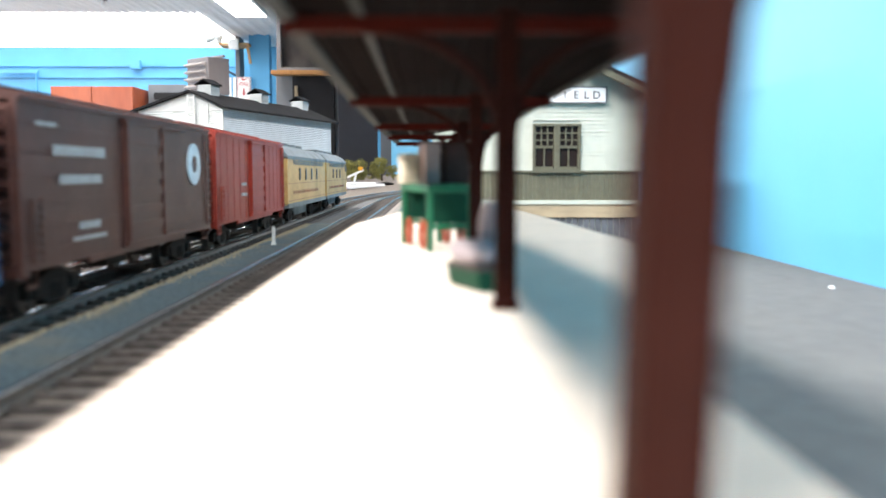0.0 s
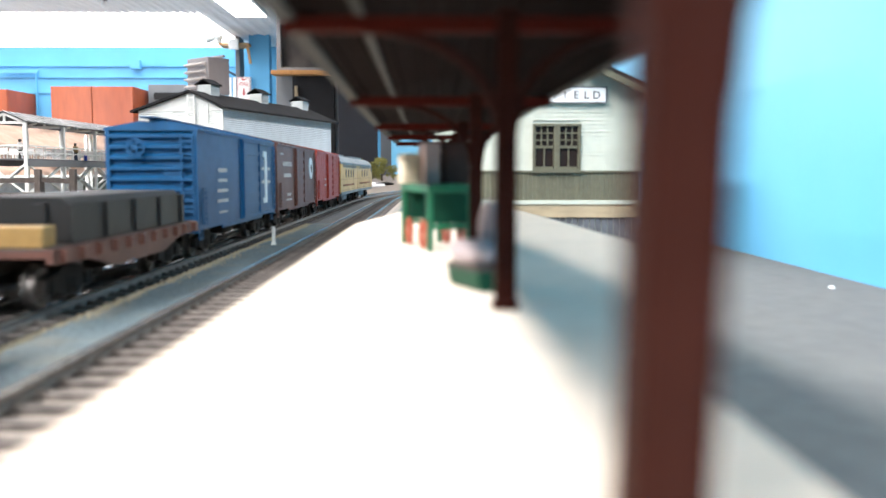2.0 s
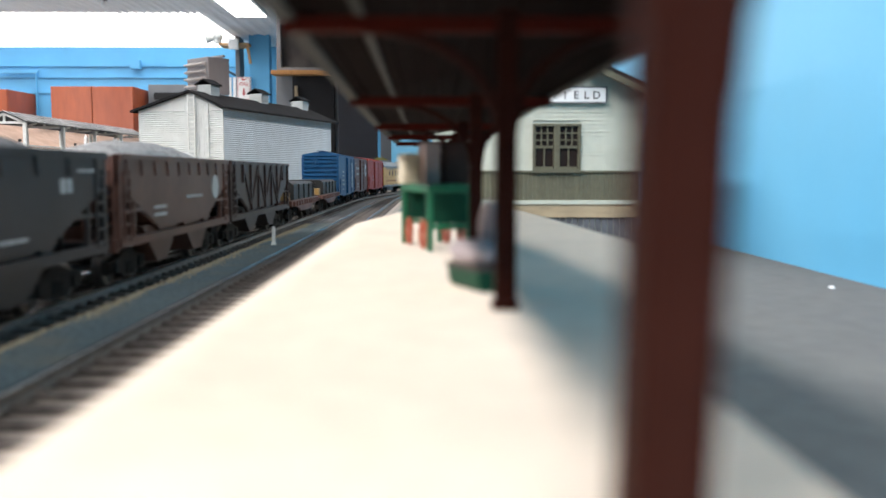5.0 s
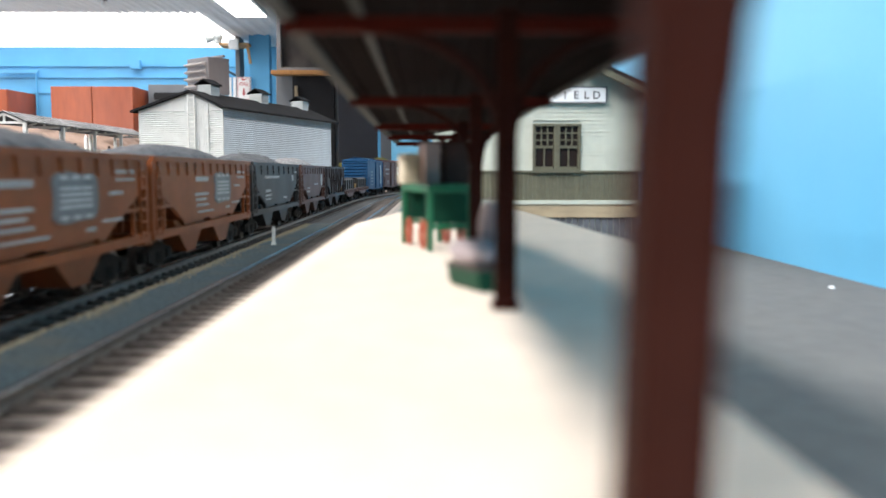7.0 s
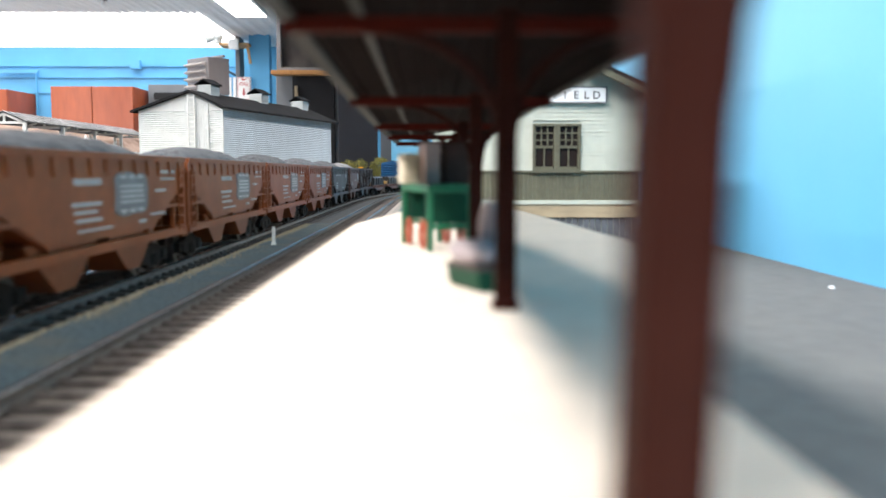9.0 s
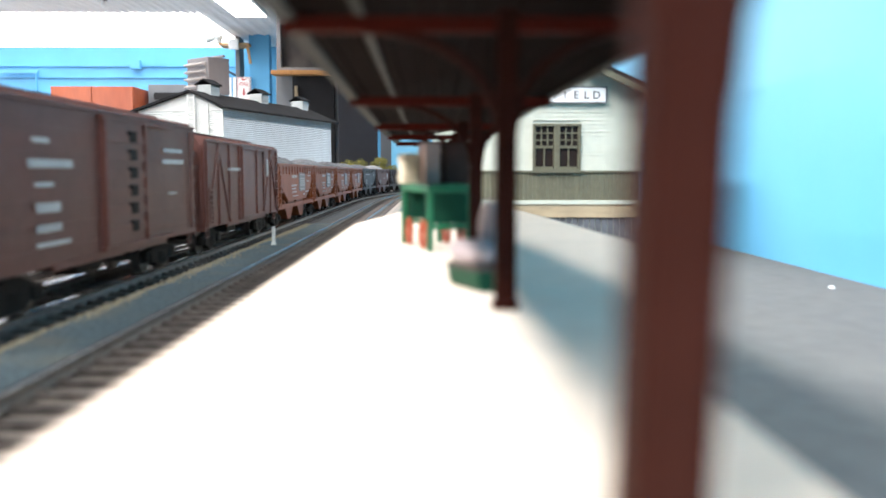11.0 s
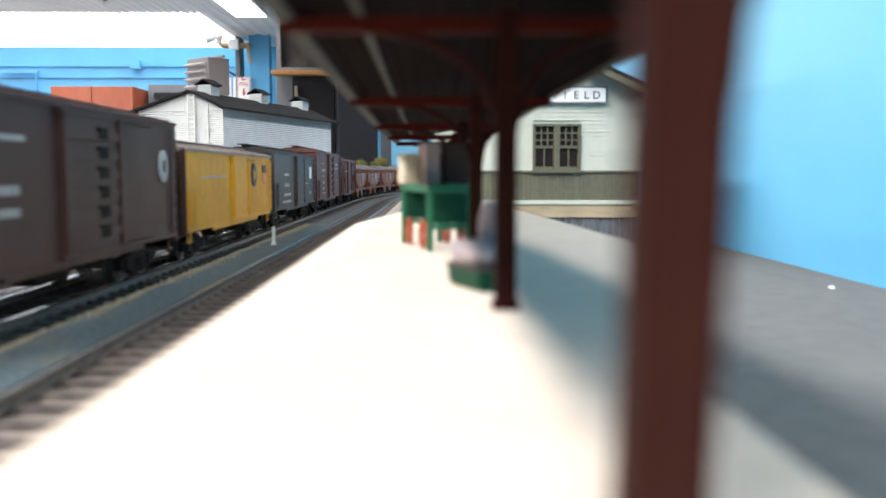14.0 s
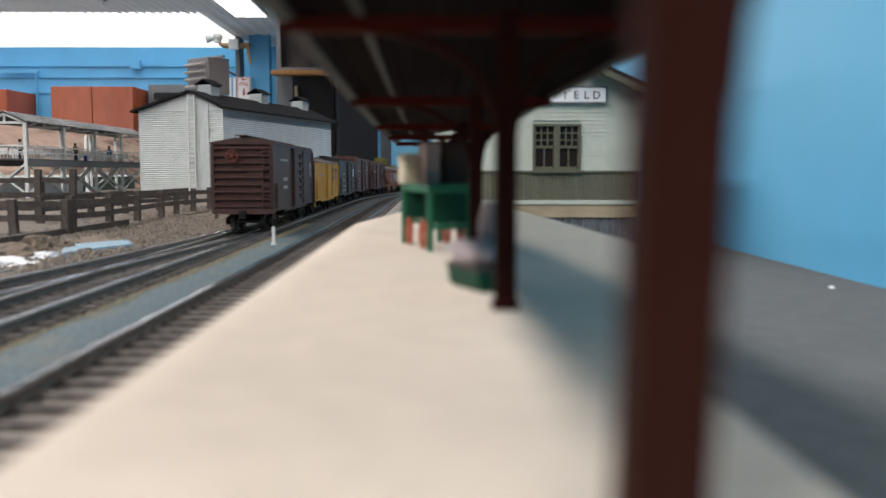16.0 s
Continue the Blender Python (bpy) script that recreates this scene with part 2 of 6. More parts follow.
# ---- the layout board, platform, tracks ----
def board():
    bm = bmesh.new()
    box(bm, -0.95, 1.8, -3.4, 4.4, -0.04, 0.0)
    structure("ground", bm, M_BOARD, "blue-grey painted model railway baseboard", "baseboard")
    bm = bmesh.new()
    box(bm, -0.90, 1.75, -3.35, 4.35, -1.30, -0.04)
    structure("plinth", bm, M_GREYPAINT, "plain grey boarding under the baseboard", "plinth")
    # gravel sheet beyond the main line, gently uneven
    bm = bmesh.new()
    nx, ny = 40, 130
    grid = []
    for j in range(ny + 1):
        y = -0.6 + 4.6 * j / ny
        row = []
        for i in range(nx + 1):
            x = -0.94 + (0.94 + MAIN_X - 0.024) * i / nx
            if y > 1.0:
                x += (1 - i / nx) * 0 + (i / nx) * (y - 1.0) * 0.10
            e = min(1, (nx - i) / 4)
            z = 0.0015 + e * (0.002 + 0.0022 * noise.noise((x * 30, y * 30, 0)) + 0.0012 * noise.noise((x * 110, y * 110, 3)))
            if y > 2.2:
                z += (y - 2.2) * 0.012 * e
            row.append(bm.verts.new((x, y, z)))
        grid.append(row)
    for j in range(ny):
        for i in range(nx):
            bm.faces.new((grid[j][i], grid[j][i + 1], grid[j + 1][i + 1], grid[j + 1][i]))
    structure("gravel_ground", bm, M_GRAVEL, "tan gravel scenery ground", "ground", smooth=True)
    bm = bmesh.new()
    box(bm, 0.0, 0.1425, -0.8, 0.64, -0.002, 0.0012)
    structure("pavement", bm, M_GREYGROUND, "grey painted ground beside the platform", "ground")
    # platform
    bm = bmesh.new()
    plan = [(-0.040, -0.8), (0.034, -0.8), (0.034, 0.10), (0.044, 0.16), (0.079, 0.30), (0.078, 0.34), (0.064, 0.58), (0.028, 0.86), (-0.016, 0.62), (-0.040, 0.45)]
    prism(bm, [(x * K, y * K) for x, y in plan], "z", 0.0, DECK)
    es = [e for e in bm.edges if all(v.co.z > 0.01 for v in e.verts)]
    bmesh.ops.bevel(bm, geom=es, offset=0.0006, segments=2, affect="EDGES")
    structure("platform", bm, M_DECK, "cream painted station platform", "platform")


board()


def arc(s, lateral=0.0, x0=MAIN_X, start=0.95, radius=3.0):
    """A point of a line that runs straight and then bends right, and its heading."""
    if s <= start:
        return x0 + lateral, s, 0.0
    a = (s - start) / radius
    r = radius - lateral
    return x0 + radius - r * math.cos(a), start + r * math.sin(a), a


def side_line(s, lateral=0.0):
    return arc(s, lateral, SIDE_X, 0.98, 2.95)


def spur_line(s, lateral=0.0):
    """The spur that leaves the main line towards the camera: s runs away from the camera."""
    y = s
    d = max(0.0, 0.66 - y)
    x = MAIN_X - d * d * 0.118
    a = math.atan(-2 * d * 0.118) * -1
    return x + lateral * math.cos(a), y - lateral * math.sin(a) * -1 * 0, a


def track(name, line, s0, s1, label, top=0.0026, bed=None):
    t = thing(name, pose(0, 0, 0), label, "railway track", "tracks")
    n = max(2, int((s1 - s0) / 0.02))
    ss = [s0 + (s1 - s0) * i / n for i in range(n + 1)]

    def sweep(prof):
        bm = bmesh.new()
        rows = [[bm.verts.new((*line(s, u)[:2], v)) for u, v in prof] for s in ss]
        k = len(prof)
        for a, b in zip(rows, rows[1:]):
            for i in range(k):
                bm.faces.new((a[i], a[(i + 1) % k], b[(i + 1) % k], b[i]))
        bm.faces.new(rows[0]), bm.faces.new(rows[-1][::-1])
        return bm
    part("ballast", sweep([(-0.021, 0.0002), (0.021, 0.0002), (0.017, top), (-0.017, top)]), bed or M_BALLAST, t, "pale sandy bed" if bed else "dark fine ballast")
    for side in (-1, 1):
        c = side * 0.00825 + side * 0.0005
        w = part("rail", sweep([(c - 0.0012, 0.0036), (c + 0.0012, 0.0036), (c + 0.0004, 0.0042), (c + 0.0004, 0.0052), (c - 0.0004, 0.0052), (c - 0.0004, 0.0042)]), M_RAILWEB, t, "brown rail web")
        part("rail_head", sweep([(c - 0.0006, 0.0052), (c + 0.0006, 0.0052), (c + 0.0006, 0.0058), (c + 0.0004, 0.0060), (c - 0.0004, 0.0060), (c - 0.0006, 0.0058)]), M_RAIL, w, "bright worn steel rail head")
    return t


TIE_MESH = None


def ties(t, line, s0, s1, near_limit):
    """Sleepers: the near ones single, the rest joined."""
    global TIE_MESH
    if TIE_MESH is None:
        bm = bmesh.new()
        box(bm, -0.0145, 0.0145, -0.0014, 0.0014, 0.0012, 0.0036)
        for c in (-0.00875, 0.00875):
            box(bm, c - 0.0024, c + 0.0024, -0.0011, 0.0011, 0.0036, 0.0040)
        TIE_MESH = mesh_of("tie", bm, M_TIE)
    step = 0.0077
    n = int((s1 - s0) / step)
    far = bmesh.new()
    for i in range(n):
        s = s0 + i * step
        x, y, a = line(s)
        if s < near_limit:
            ob = new("tie", TIE_MESH)
            ob.parent = t
            ob.matrix_basis = pose(x + random.uniform(-3, 3) * 1e-4, y, 0, 0, 0, math.degrees(-a) + random.uniform(-1.2, 1.2))
        else:
            m = pose(x, y, 0, 0, 0, math.degrees(-a))
            k = len(far.verts)
            box(far, -0.0145, 0.0145, -0.0014, 0.0014, 0.0012, 0.0036)
            far.verts.ensure_lookup_table()
            for v in far.verts[k:]:
                v.co = m @ v.co
    if len(far.verts):
        tagged(part("far_ties", far, M_TIE, t), kind="stuff")
    else:
        far.free()


TRACK_MAIN = track("main_track", lambda s, u=0: arc(s, u), -3.0, 3.9, "main line track with dark ties and bright rails")
TRACK_SIDE = track("platform_track", lambda s, u=0: side_line(s, u), -0.35, 3.6, "platform track with dark ties and bright rails", bed=M_SANDBED)

bm_ = bmesh.new()
rows_ = []
for i_ in range(60):
    s_ = 0.565 + i_ * 0.02
    (xa_, ya_, _), (xb_, yb_, _) = arc(s_, 0.0165), side_line(s_, -0.0165)
    rows_.append([bm_.verts.new(p) for p in ((xa_, ya_, 0.0020), ((xa_ + xb_) / 2, (ya_ + yb_) / 2, 0.0030), (xb_, yb_, 0.0020))])
for ra_, rb_ in zip(rows_, rows_[1:]):
    for k_ in (0, 1):
        bm_.faces.new((ra_[k_], ra_[k_ + 1], rb_[k_ + 1], rb_[k_]))
structure("ballast_bed", bm_, mat("grey_fine_ballast", (0.085, 0.088, 0.088), 0.95, vary=0.4, size=0.0012, bump=0.8), "grey fine ballast between the tracks", "ballast")
TRACK_SPUR = track("spur_track", lambda s, u=0: spur_line(s, u), -0.3, 0.62, "turnout spur joining the main line", top=0.0023)
# ---- the train ----
PAINT = {}


def paint(name, colour, rough=0.5, dirt=(0.026, 0.022, 0.019), amount=0.4):
    if name not in PAINT:
        PAINT[name] = mat(name, colour, rough, vary=0.12, size=0.003, bump=0.2, dirt=dirt, dirt_amount=amount, spec=0.32)
    return PAINT[name]


SHARED = {}


def shared(name, make, material, parent, m=None, label=""):
    """A part on one mesh that alike parts share."""
    key = (name, material.name)
    if key not in SHARED:
        SHARED[key] = mesh_of(name, make(), material)
    ob = new(name, SHARED[key])
    ob.parent = parent
    if m is not None:
        ob.matrix_basis = m
    return tagged(ob, label)


def truck_frame():
    bm = bmesh.new()
    for s in (-1, 1):
        x = s * 0.0108
        prism(bm, [(-0.0138, 0.0035), (-0.0138, 0.0068), (-0.0075, 0.0078), (-0.0035, 0.0092), (0.0035, 0.0092), (0.0075, 0.0078), (0.0138, 0.0068),
                   (0.0138, 0.0035), (0.0085, 0.0042), (0.0045, 0.0018), (-0.0045, 0.0018), (-0.0085, 0.0042)], "x", x - 0.0011, x + 0.0011)
        for y in (-0.0095, 0.0095):
            box(bm, x - 0.0017, x + 0.0017, y - 0.002, y + 0.002, 0.0034, 0.0066)
        for y in (-0.0018, 0, 0.0018):
            rod(bm, (x + s * 0.0008, y, 0.0026), (x + s * 0.0008, y, 0.0062), 0.0009, 6)
    box(bm, -0.0105, 0.0105, -0.0025, 0.0025, 0.0045, 0.0088)
    return bm


def wheelset():
    bm = bmesh.new()
    rod(bm, (-0.0105, 0, 0), (0.0105, 0, 0), 0.001, 8)
    for s in (-1, 1):
        rod(bm, (s * 0.0072, 0, 0), (s * 0.0094, 0, 0), 0.0048, 20)
        rod(bm, (s * 0.0068, 0, 0), (s * 0.0073, 0, 0), 0.0054, 20)
        for k in range(4):                      # worn spokes in the wheel face
            a = k * math.pi / 2
            c = Vector((s * 0.0095, 0.0028 * math.cos(a), 0.0028 * math.sin(a)))
            beam(bm, c * 1.0, c + Vector((0, 0.0012 * math.cos(a), 0.0012 * math.sin(a))), 0.0009, 0.0005)
    return bm


WHEELS = []           # wheelset, height, for the turning


def trucks(car, ys):
    for y in ys:
        tr = shared("truck", truck_frame, M_BLACKSTEEL, car, pose(0, y, 0), "grimy black four-wheel truck")
        for dy in (-0.0095, 0.0095):
            w = shared("wheelset", wheelset, M_WHEEL, tr, pose(0, dy, 0.0048), "steel wheels on an axle")
            WHEELS.append((w, dy))


def coupler():
    bm = bmesh.new()
    box(bm, -0.0009, 0.0009, -0.004, 0.0045, -0.0011, 0.0011)
    box(bm, -0.0026, 0.0012, 0.0040, 0.0066, -0.0022, 0.0022, 0.0004)
    rod(bm, (0.0008, 0.0055, -0.001), (0.0022, 0.0052, -0.0048), 0.0003, 6)
    return bm


def couplers(car, half):
    for s in (1, -1):
        shared("coupler", coupler, M_BLACKSTEEL, car, pose(0, s * (half + 0.0002), 0.0095, 0, 0, 0 if s > 0 else 180), "black knuckle coupler")


def underframe(half, width):
    bm = bmesh.new()
    box(bm, -0.003, 0.003, -half, half, 0.0085, 0.0112)
    for y in (-half * 0.5, -half * 0.2, half * 0.2, half * 0.5):
        box(bm, -width / 2 + 0.001, width / 2 - 0.001, y - 0.0008, y + 0.0008, 0.009, 0.0112)
    box(bm, 0.004, 0.0095, -0.012, 0.004, 0.0055, 0.0105)
    rod(bm, (-0.008, -0.008, 0.0078), (-0.008, 0.006, 0.0078), 0.0028, 10)
    return bm


def ladder(bm, x, y, z0, z1, axis, w=0.0042, n=7, r=0.00028):
    """Rungs before a side (axis 'y': along y) or an end (axis 'x')."""
    for k in range(n):
        z = z0 + (z1 - z0) * (k + 0.5) / n
        if axis == "y":
            beam(bm, (x, y - w / 2, z), (x, y + w / 2, z), r * 2)
        else:
            beam(bm, (x - w / 2, y, z), (x + w / 2, y, z), r * 2)
    for o in (-w / 2, w / 2):
        if axis == "y":
            beam(bm, (x, y + o, z0), (x, y + o, z1), r * 2)
        else:
            beam(bm, (x + o, y, z0), (x + o, y, z1), r * 2)


def brake_wheel(car, y, s, material, z=0.0405, x=-0.005):
    bm = bmesh.new()
    for k in range(16):
        a0, a1 = k * math.pi / 8, (k + 1) * math.pi / 8
        beam(bm, (x + 0.0031 * math.cos(a0), y, z + 0.0031 * math.sin(a0)), (x + 0.0031 * math.cos(a1), y, z + 0.0031 * math.sin(a1)), 0.0007)
    for k in range(5):
        a0 = k * math.pi * 0.4
        beam(bm, (x, y, z), (x + 0.003 * math.cos(a0), y, z + 0.003 * math.sin(a0)), 0.0006)
    rod(bm, (x, y - s * 0.002, z), (x, y + s * 0.0006, z), 0.001, 8)
    part("brake_wheel", bm, material, car, "round hand brake wheel")


def letters(car, side, rows, material, name="lettering"):
    """Unreadable writing as plain bars just proud of the near side: rows of y, z, width, height."""
    for y, z, w, h in rows:
        bm = bmesh.new()
        n = max(1, int(w / (h * 0.6)))
        for k in range(n):
            a = y - w / 2 + w * k / n
            box(bm, side, side + 0.00018, a, a + w / n * 0.62, z - h * 0.36, z + h * 0.36)
        part(name, bm, material, car, "faded white writing")


def boxcar(name, label, side_mat, end_mat=None, roof_mat=None, door=0.030, door_y=0.0, style="steel", marks=(), disc=None, disc_mat=None, L=0.146, eave=0.0473, brake=None, slots=False):
    brake = brake or end_mat or side_mat
    end_mat, roof_mat = end_mat or side_mat, roof_mat or side_mat
    car = thing(name, pose(MAIN_X, 0, RAIL), label, "freight car", "cars of the moving train")
    h, w = L / 2, 0.01635
    bm = bmesh.new()
    box(bm, -w + 0.0006, w - 0.0006, -h + 0.001, h - 0.001, 0.0112, eave - 0.0006)
    part("body", bm, end_mat, car)
    for sx in (1, -1):
        bm = bmesh.new()
        box(bm, sx * (w - 0.0006) - 0.0006, sx * (w - 0.0006) + 0.0006, -h, h, 0.0108, eave)
        # bottom sill with steps cut between the bolsters
        box(bm, sx * w - 0.0003, sx * w + 0.0003, -h * 0.55, h * 0.55, 0.0096, 0.0112)
        extra = []

        def piece(nm, make):
            b2 = bmesh.new()
            make(b2)
            extra.append((nm, b2))
        if style == "braced":
            k = 8
            for i in range(k + 1):
                y = -h + 0.001 + (L - 0.002) * i / k
                if abs(y - door_y) > door * 0.55:
                    piece("side_post", lambda b2: box(b2, sx * w - 0.0004, sx * w + 0.0009, y - 0.0006, y + 0.0006, 0.0112, eave - 0.001))
            for i in range(k):
                y0, y1 = -h + 0.001 + (L - 0.002) * i / k, -h + 0.001 + (L - 0.002) * (i + 1) / k
                if abs((y0 + y1) / 2 - door_y) > door * 0.6 and i in (0, 1, k - 2, k - 1):
                    up = i % 2 == 0
                    piece("side_brace", lambda b2: beam(b2, (sx * (w + 0.0003), y0, 0.0118 if up else eave - 0.002), (sx * (w + 0.0003), y1, eave - 0.002 if up else 0.0118), 0.0011))
            for i in range(9):
                z = 0.013 + (eave - 0.016) * i / 9
                piece("side_board", lambda b2: box(b2, sx * w - 0.0001, sx * w + 0.00015, -h, h, z, z + 0.0028))
        elif style == "wood":
            for i in range(48):
                y = -h + L * i / 48
                piece("side_board", lambda b2: box(b2, sx * w - 0.00012, sx * w + 0.00012, y, y + L / 48 * 0.86, 0.012, eave - 0.001))
        elif style == "ribbed":
            for i in range(6):
                z = 0.0145 + (eave - 0.018) * i / 5.4
                piece("side_rib", lambda b2: box(b2, sx * w - 0.0002, sx * w + 0.0002, -h, h, z, z + 0.0004))
        elif style == "steel":
            for i in range(13):
                y = -h + L * (i + 0.5) / 13
                if abs(y - door_y) > door * 0.55:
                    piece("side_seam", lambda b2: box(b2, sx * w - 0.00016, sx * w + 0.00016, y - 0.00025, y + 0.00025, 0.0112, eave - 0.001))
        for y in (-h + 0.0045, h - 0.0045):
            beam(bm, (sx * (w - 0.0008), y - 0.002, 0.0108), (sx * (w - 0.0008), y - 0.002, 0.0072), 0.0006)
            beam(bm, (sx * (w - 0.0008), y + 0.002, 0.0108), (sx * (w - 0.0008), y + 0.002, 0.0072), 0.0006)
            beam(bm, (sx * (w - 0.0008), y - 0.002, 0.0072), (sx * (w - 0.0008), y + 0.002, 0.0072), 0.0006)
        side = part("side", bm, side_mat, car)
        for nm, b2 in extra:
            part(nm, b2, side_mat, side)
        for y in (-h + 0.0045, h - 0.0045):
            bm = bmesh.new()
            ladder(bm, sx * (w + 0.0009), y, 0.0125, eave - 0.002 if y * sx > 0 else 0.026, "y")
            part("ladder", bm, side_mat, side, "side ladder")
        # sliding door with its rails, bars and latch
        bm = bmesh.new()
        x0 = sx * w
        box(bm, x0 - 0.0004, x0 + 0.0010, door_y - door / 2, door_y + door / 2, 0.0126, eave - 0.002)
        for y in (door_y - door / 2, door_y + door / 2):
            box(bm, x0 - 0.0004, x0 + 0.0018, y - 0.0006, y + 0.0006, 0.0122, eave - 0.0015)
        dr = part("door", bm, side_mat, car, "sliding door with pressed panels")
        for i in range(6):
            z = 0.0155 + (eave - 0.0205) * i / 5.6
            if style in ("ribbed", "steel", "plain"):
                bm = bmesh.new()
                box(bm, x0 - 0.0015, x0 + 0.0015, door_y - door / 2 + 0.001, door_y + door / 2 - 0.001, z, z + 0.0022)
                part("door_panel", bm, side_mat, dr)
        if slots:
            # raised black blocks paint the shadow of the door's recesses
            for i in range(6):
                z = 0.0150 + (eave - 0.0200) * i / 5.6
                bm = bmesh.new()
                box(bm, x0 - 0.0018, x0 + 0.0018, door_y + door * 0.08, door_y + door * 0.24, z + 0.0004, z + 0.0034)
                part("door_slot", bm, M_BLACKSTEEL, dr, "black block for the shadow in a door recess")
        for za, zb in ((0.0114, 0.0126), (eave - 0.0022, eave - 0.0012)):
            bm = bmesh.new()
            box(bm, x0 - 0.0016, x0 + 0.0016, door_y - door * 0.55, door_y + door * 1.35, za, zb)
            part("door_track", bm, side_mat, side)
    for s in (1, -1):
        bm = bmesh.new()
        if style in ("braced", "wood"):
            for i in range(14):
                x = -w + 2 * w * i / 14
                box(bm, x, x + 2 * w / 14 * 0.88, s * h - 0.0006, s * h + 0.0002, 0.0112, eave)
            for x in (-0.006, 0.006):
                box(bm, x - 0.0007, x + 0.0007, s * h, s * h + 0.0014, 0.0112, eave)
        else:
            n = 9
            prof = [(s * (h - 0.0012), 0.0112)]
            for i in range(n):
                z = 0.0138 + (eave - 0.0165) * i / (n - 1)
                prof += [(s * (h - 0.0008), z - 0.0015), (s * (h + 0.0010), z - 0.0005), (s * (h + 0.0010), z + 0.0005), (s * (h - 0.0008), z + 0.0015)]
            prof += [(s * (h - 0.0012), eave)]
            prism(bm, prof, "x", -w + 0.001, w - 0.001)
        for x in (-w, w):
            box(bm, x - (0.0014 if x > 0 else 0.0), x + (0.0014 if x < 0 else 0.0), s * h - 0.0010, s * h + 0.0010, 0.0108, eave)
        box(bm, -w, w, s * h - 0.001, s * h + 0.0014, 0.0096, 0.0125)
        box(bm, 0.004, 0.010, s * h, s * h + 0.0018, 0.030, 0.0345)
        box(bm, -0.0105, 0.003, s * h, s * h + 0.0022, 0.0335, 0.0341)
        end = part("end", bm, end_mat, car, "corrugated steel car end" if style not in ("braced", "wood") else "boarded car end")
        bm = bmesh.new()
        ladder(bm, -s * (w - 0.0035), s * (h + 0.0017), 0.0125, eave - 0.002, "x")
        part("ladder", bm, end_mat, end, "end ladder")
    if brake:
        brake_wheel(car, -h - 0.0028, -1, brake)
    bm = bmesh.new()
    prism(bm, [(-w - 0.0006, eave - 0.0008), (-w - 0.0006, eave + 0.0002), (-0.004, eave + 0.0026), (0.004, eave + 0.0026), (w + 0.0006, eave + 0.0002), (w + 0.0006, eave - 0.0008)], "y", -h - 0.0008, h + 0.0008)
    for i in range(13):
        y = -h + L * (i + 0.5) / 13
        for sx in (-1, 1):
            beam(bm, (sx * (w + 0.0004), y, eave + 0.0005), (sx * 0.0045, y, eave + 0.0027), 0.0009, 0.0006)
    roof = part("roof", bm, roof_mat, car, "ridged metal roof")
    bm = bmesh.new()
    for x in (-0.0021, 0, 0.0021):
        box(bm, x - 0.0009, x + 0.0009, -h - 0.003, h + 0.003, eave + 0.0036, eave + 0.0041)
    for i in range(9):
        y = -h + L * (i + 0.5) / 9
        box(bm, -0.0028, 0.0028, y - 0.0005, y + 0.0005, eave + 0.0024, eave + 0.0036)
    part("running_board", bm, roof_mat, roof, "plank roof walk")
    part("underframe", underframe(h - 0.002, 2 * w), M_BLACKSTEEL, car)
    trucks(car, (-h + 0.024, h - 0.024))
    couplers(car, h)
    if marks:
        letters(car, w + 0.0006, marks, M_LETTER)
    if disc:
        y, z, ry, rz = disc
        bm = bmesh.new()
        prism(bm, [(y + ry * math.cos(k * math.pi / 14), z + rz * math.sin(k * math.pi / 14)) for k in range(28)], "x", w + 0.0001, w + 0.0007)
        em = part("emblem", bm, disc_mat or M_LETTER, car, "round pale emblem")
        bm = bmesh.new()
        prism(bm, [(y + ry * 0.34 * math.cos(k * math.pi / 10), z + rz * 0.40 * math.sin(k * math.pi / 10)) for k in range(20)], "x", w + 0.0007, w + 0.0009)
        part("emblem_centre", bm, side_mat, em)
    return car


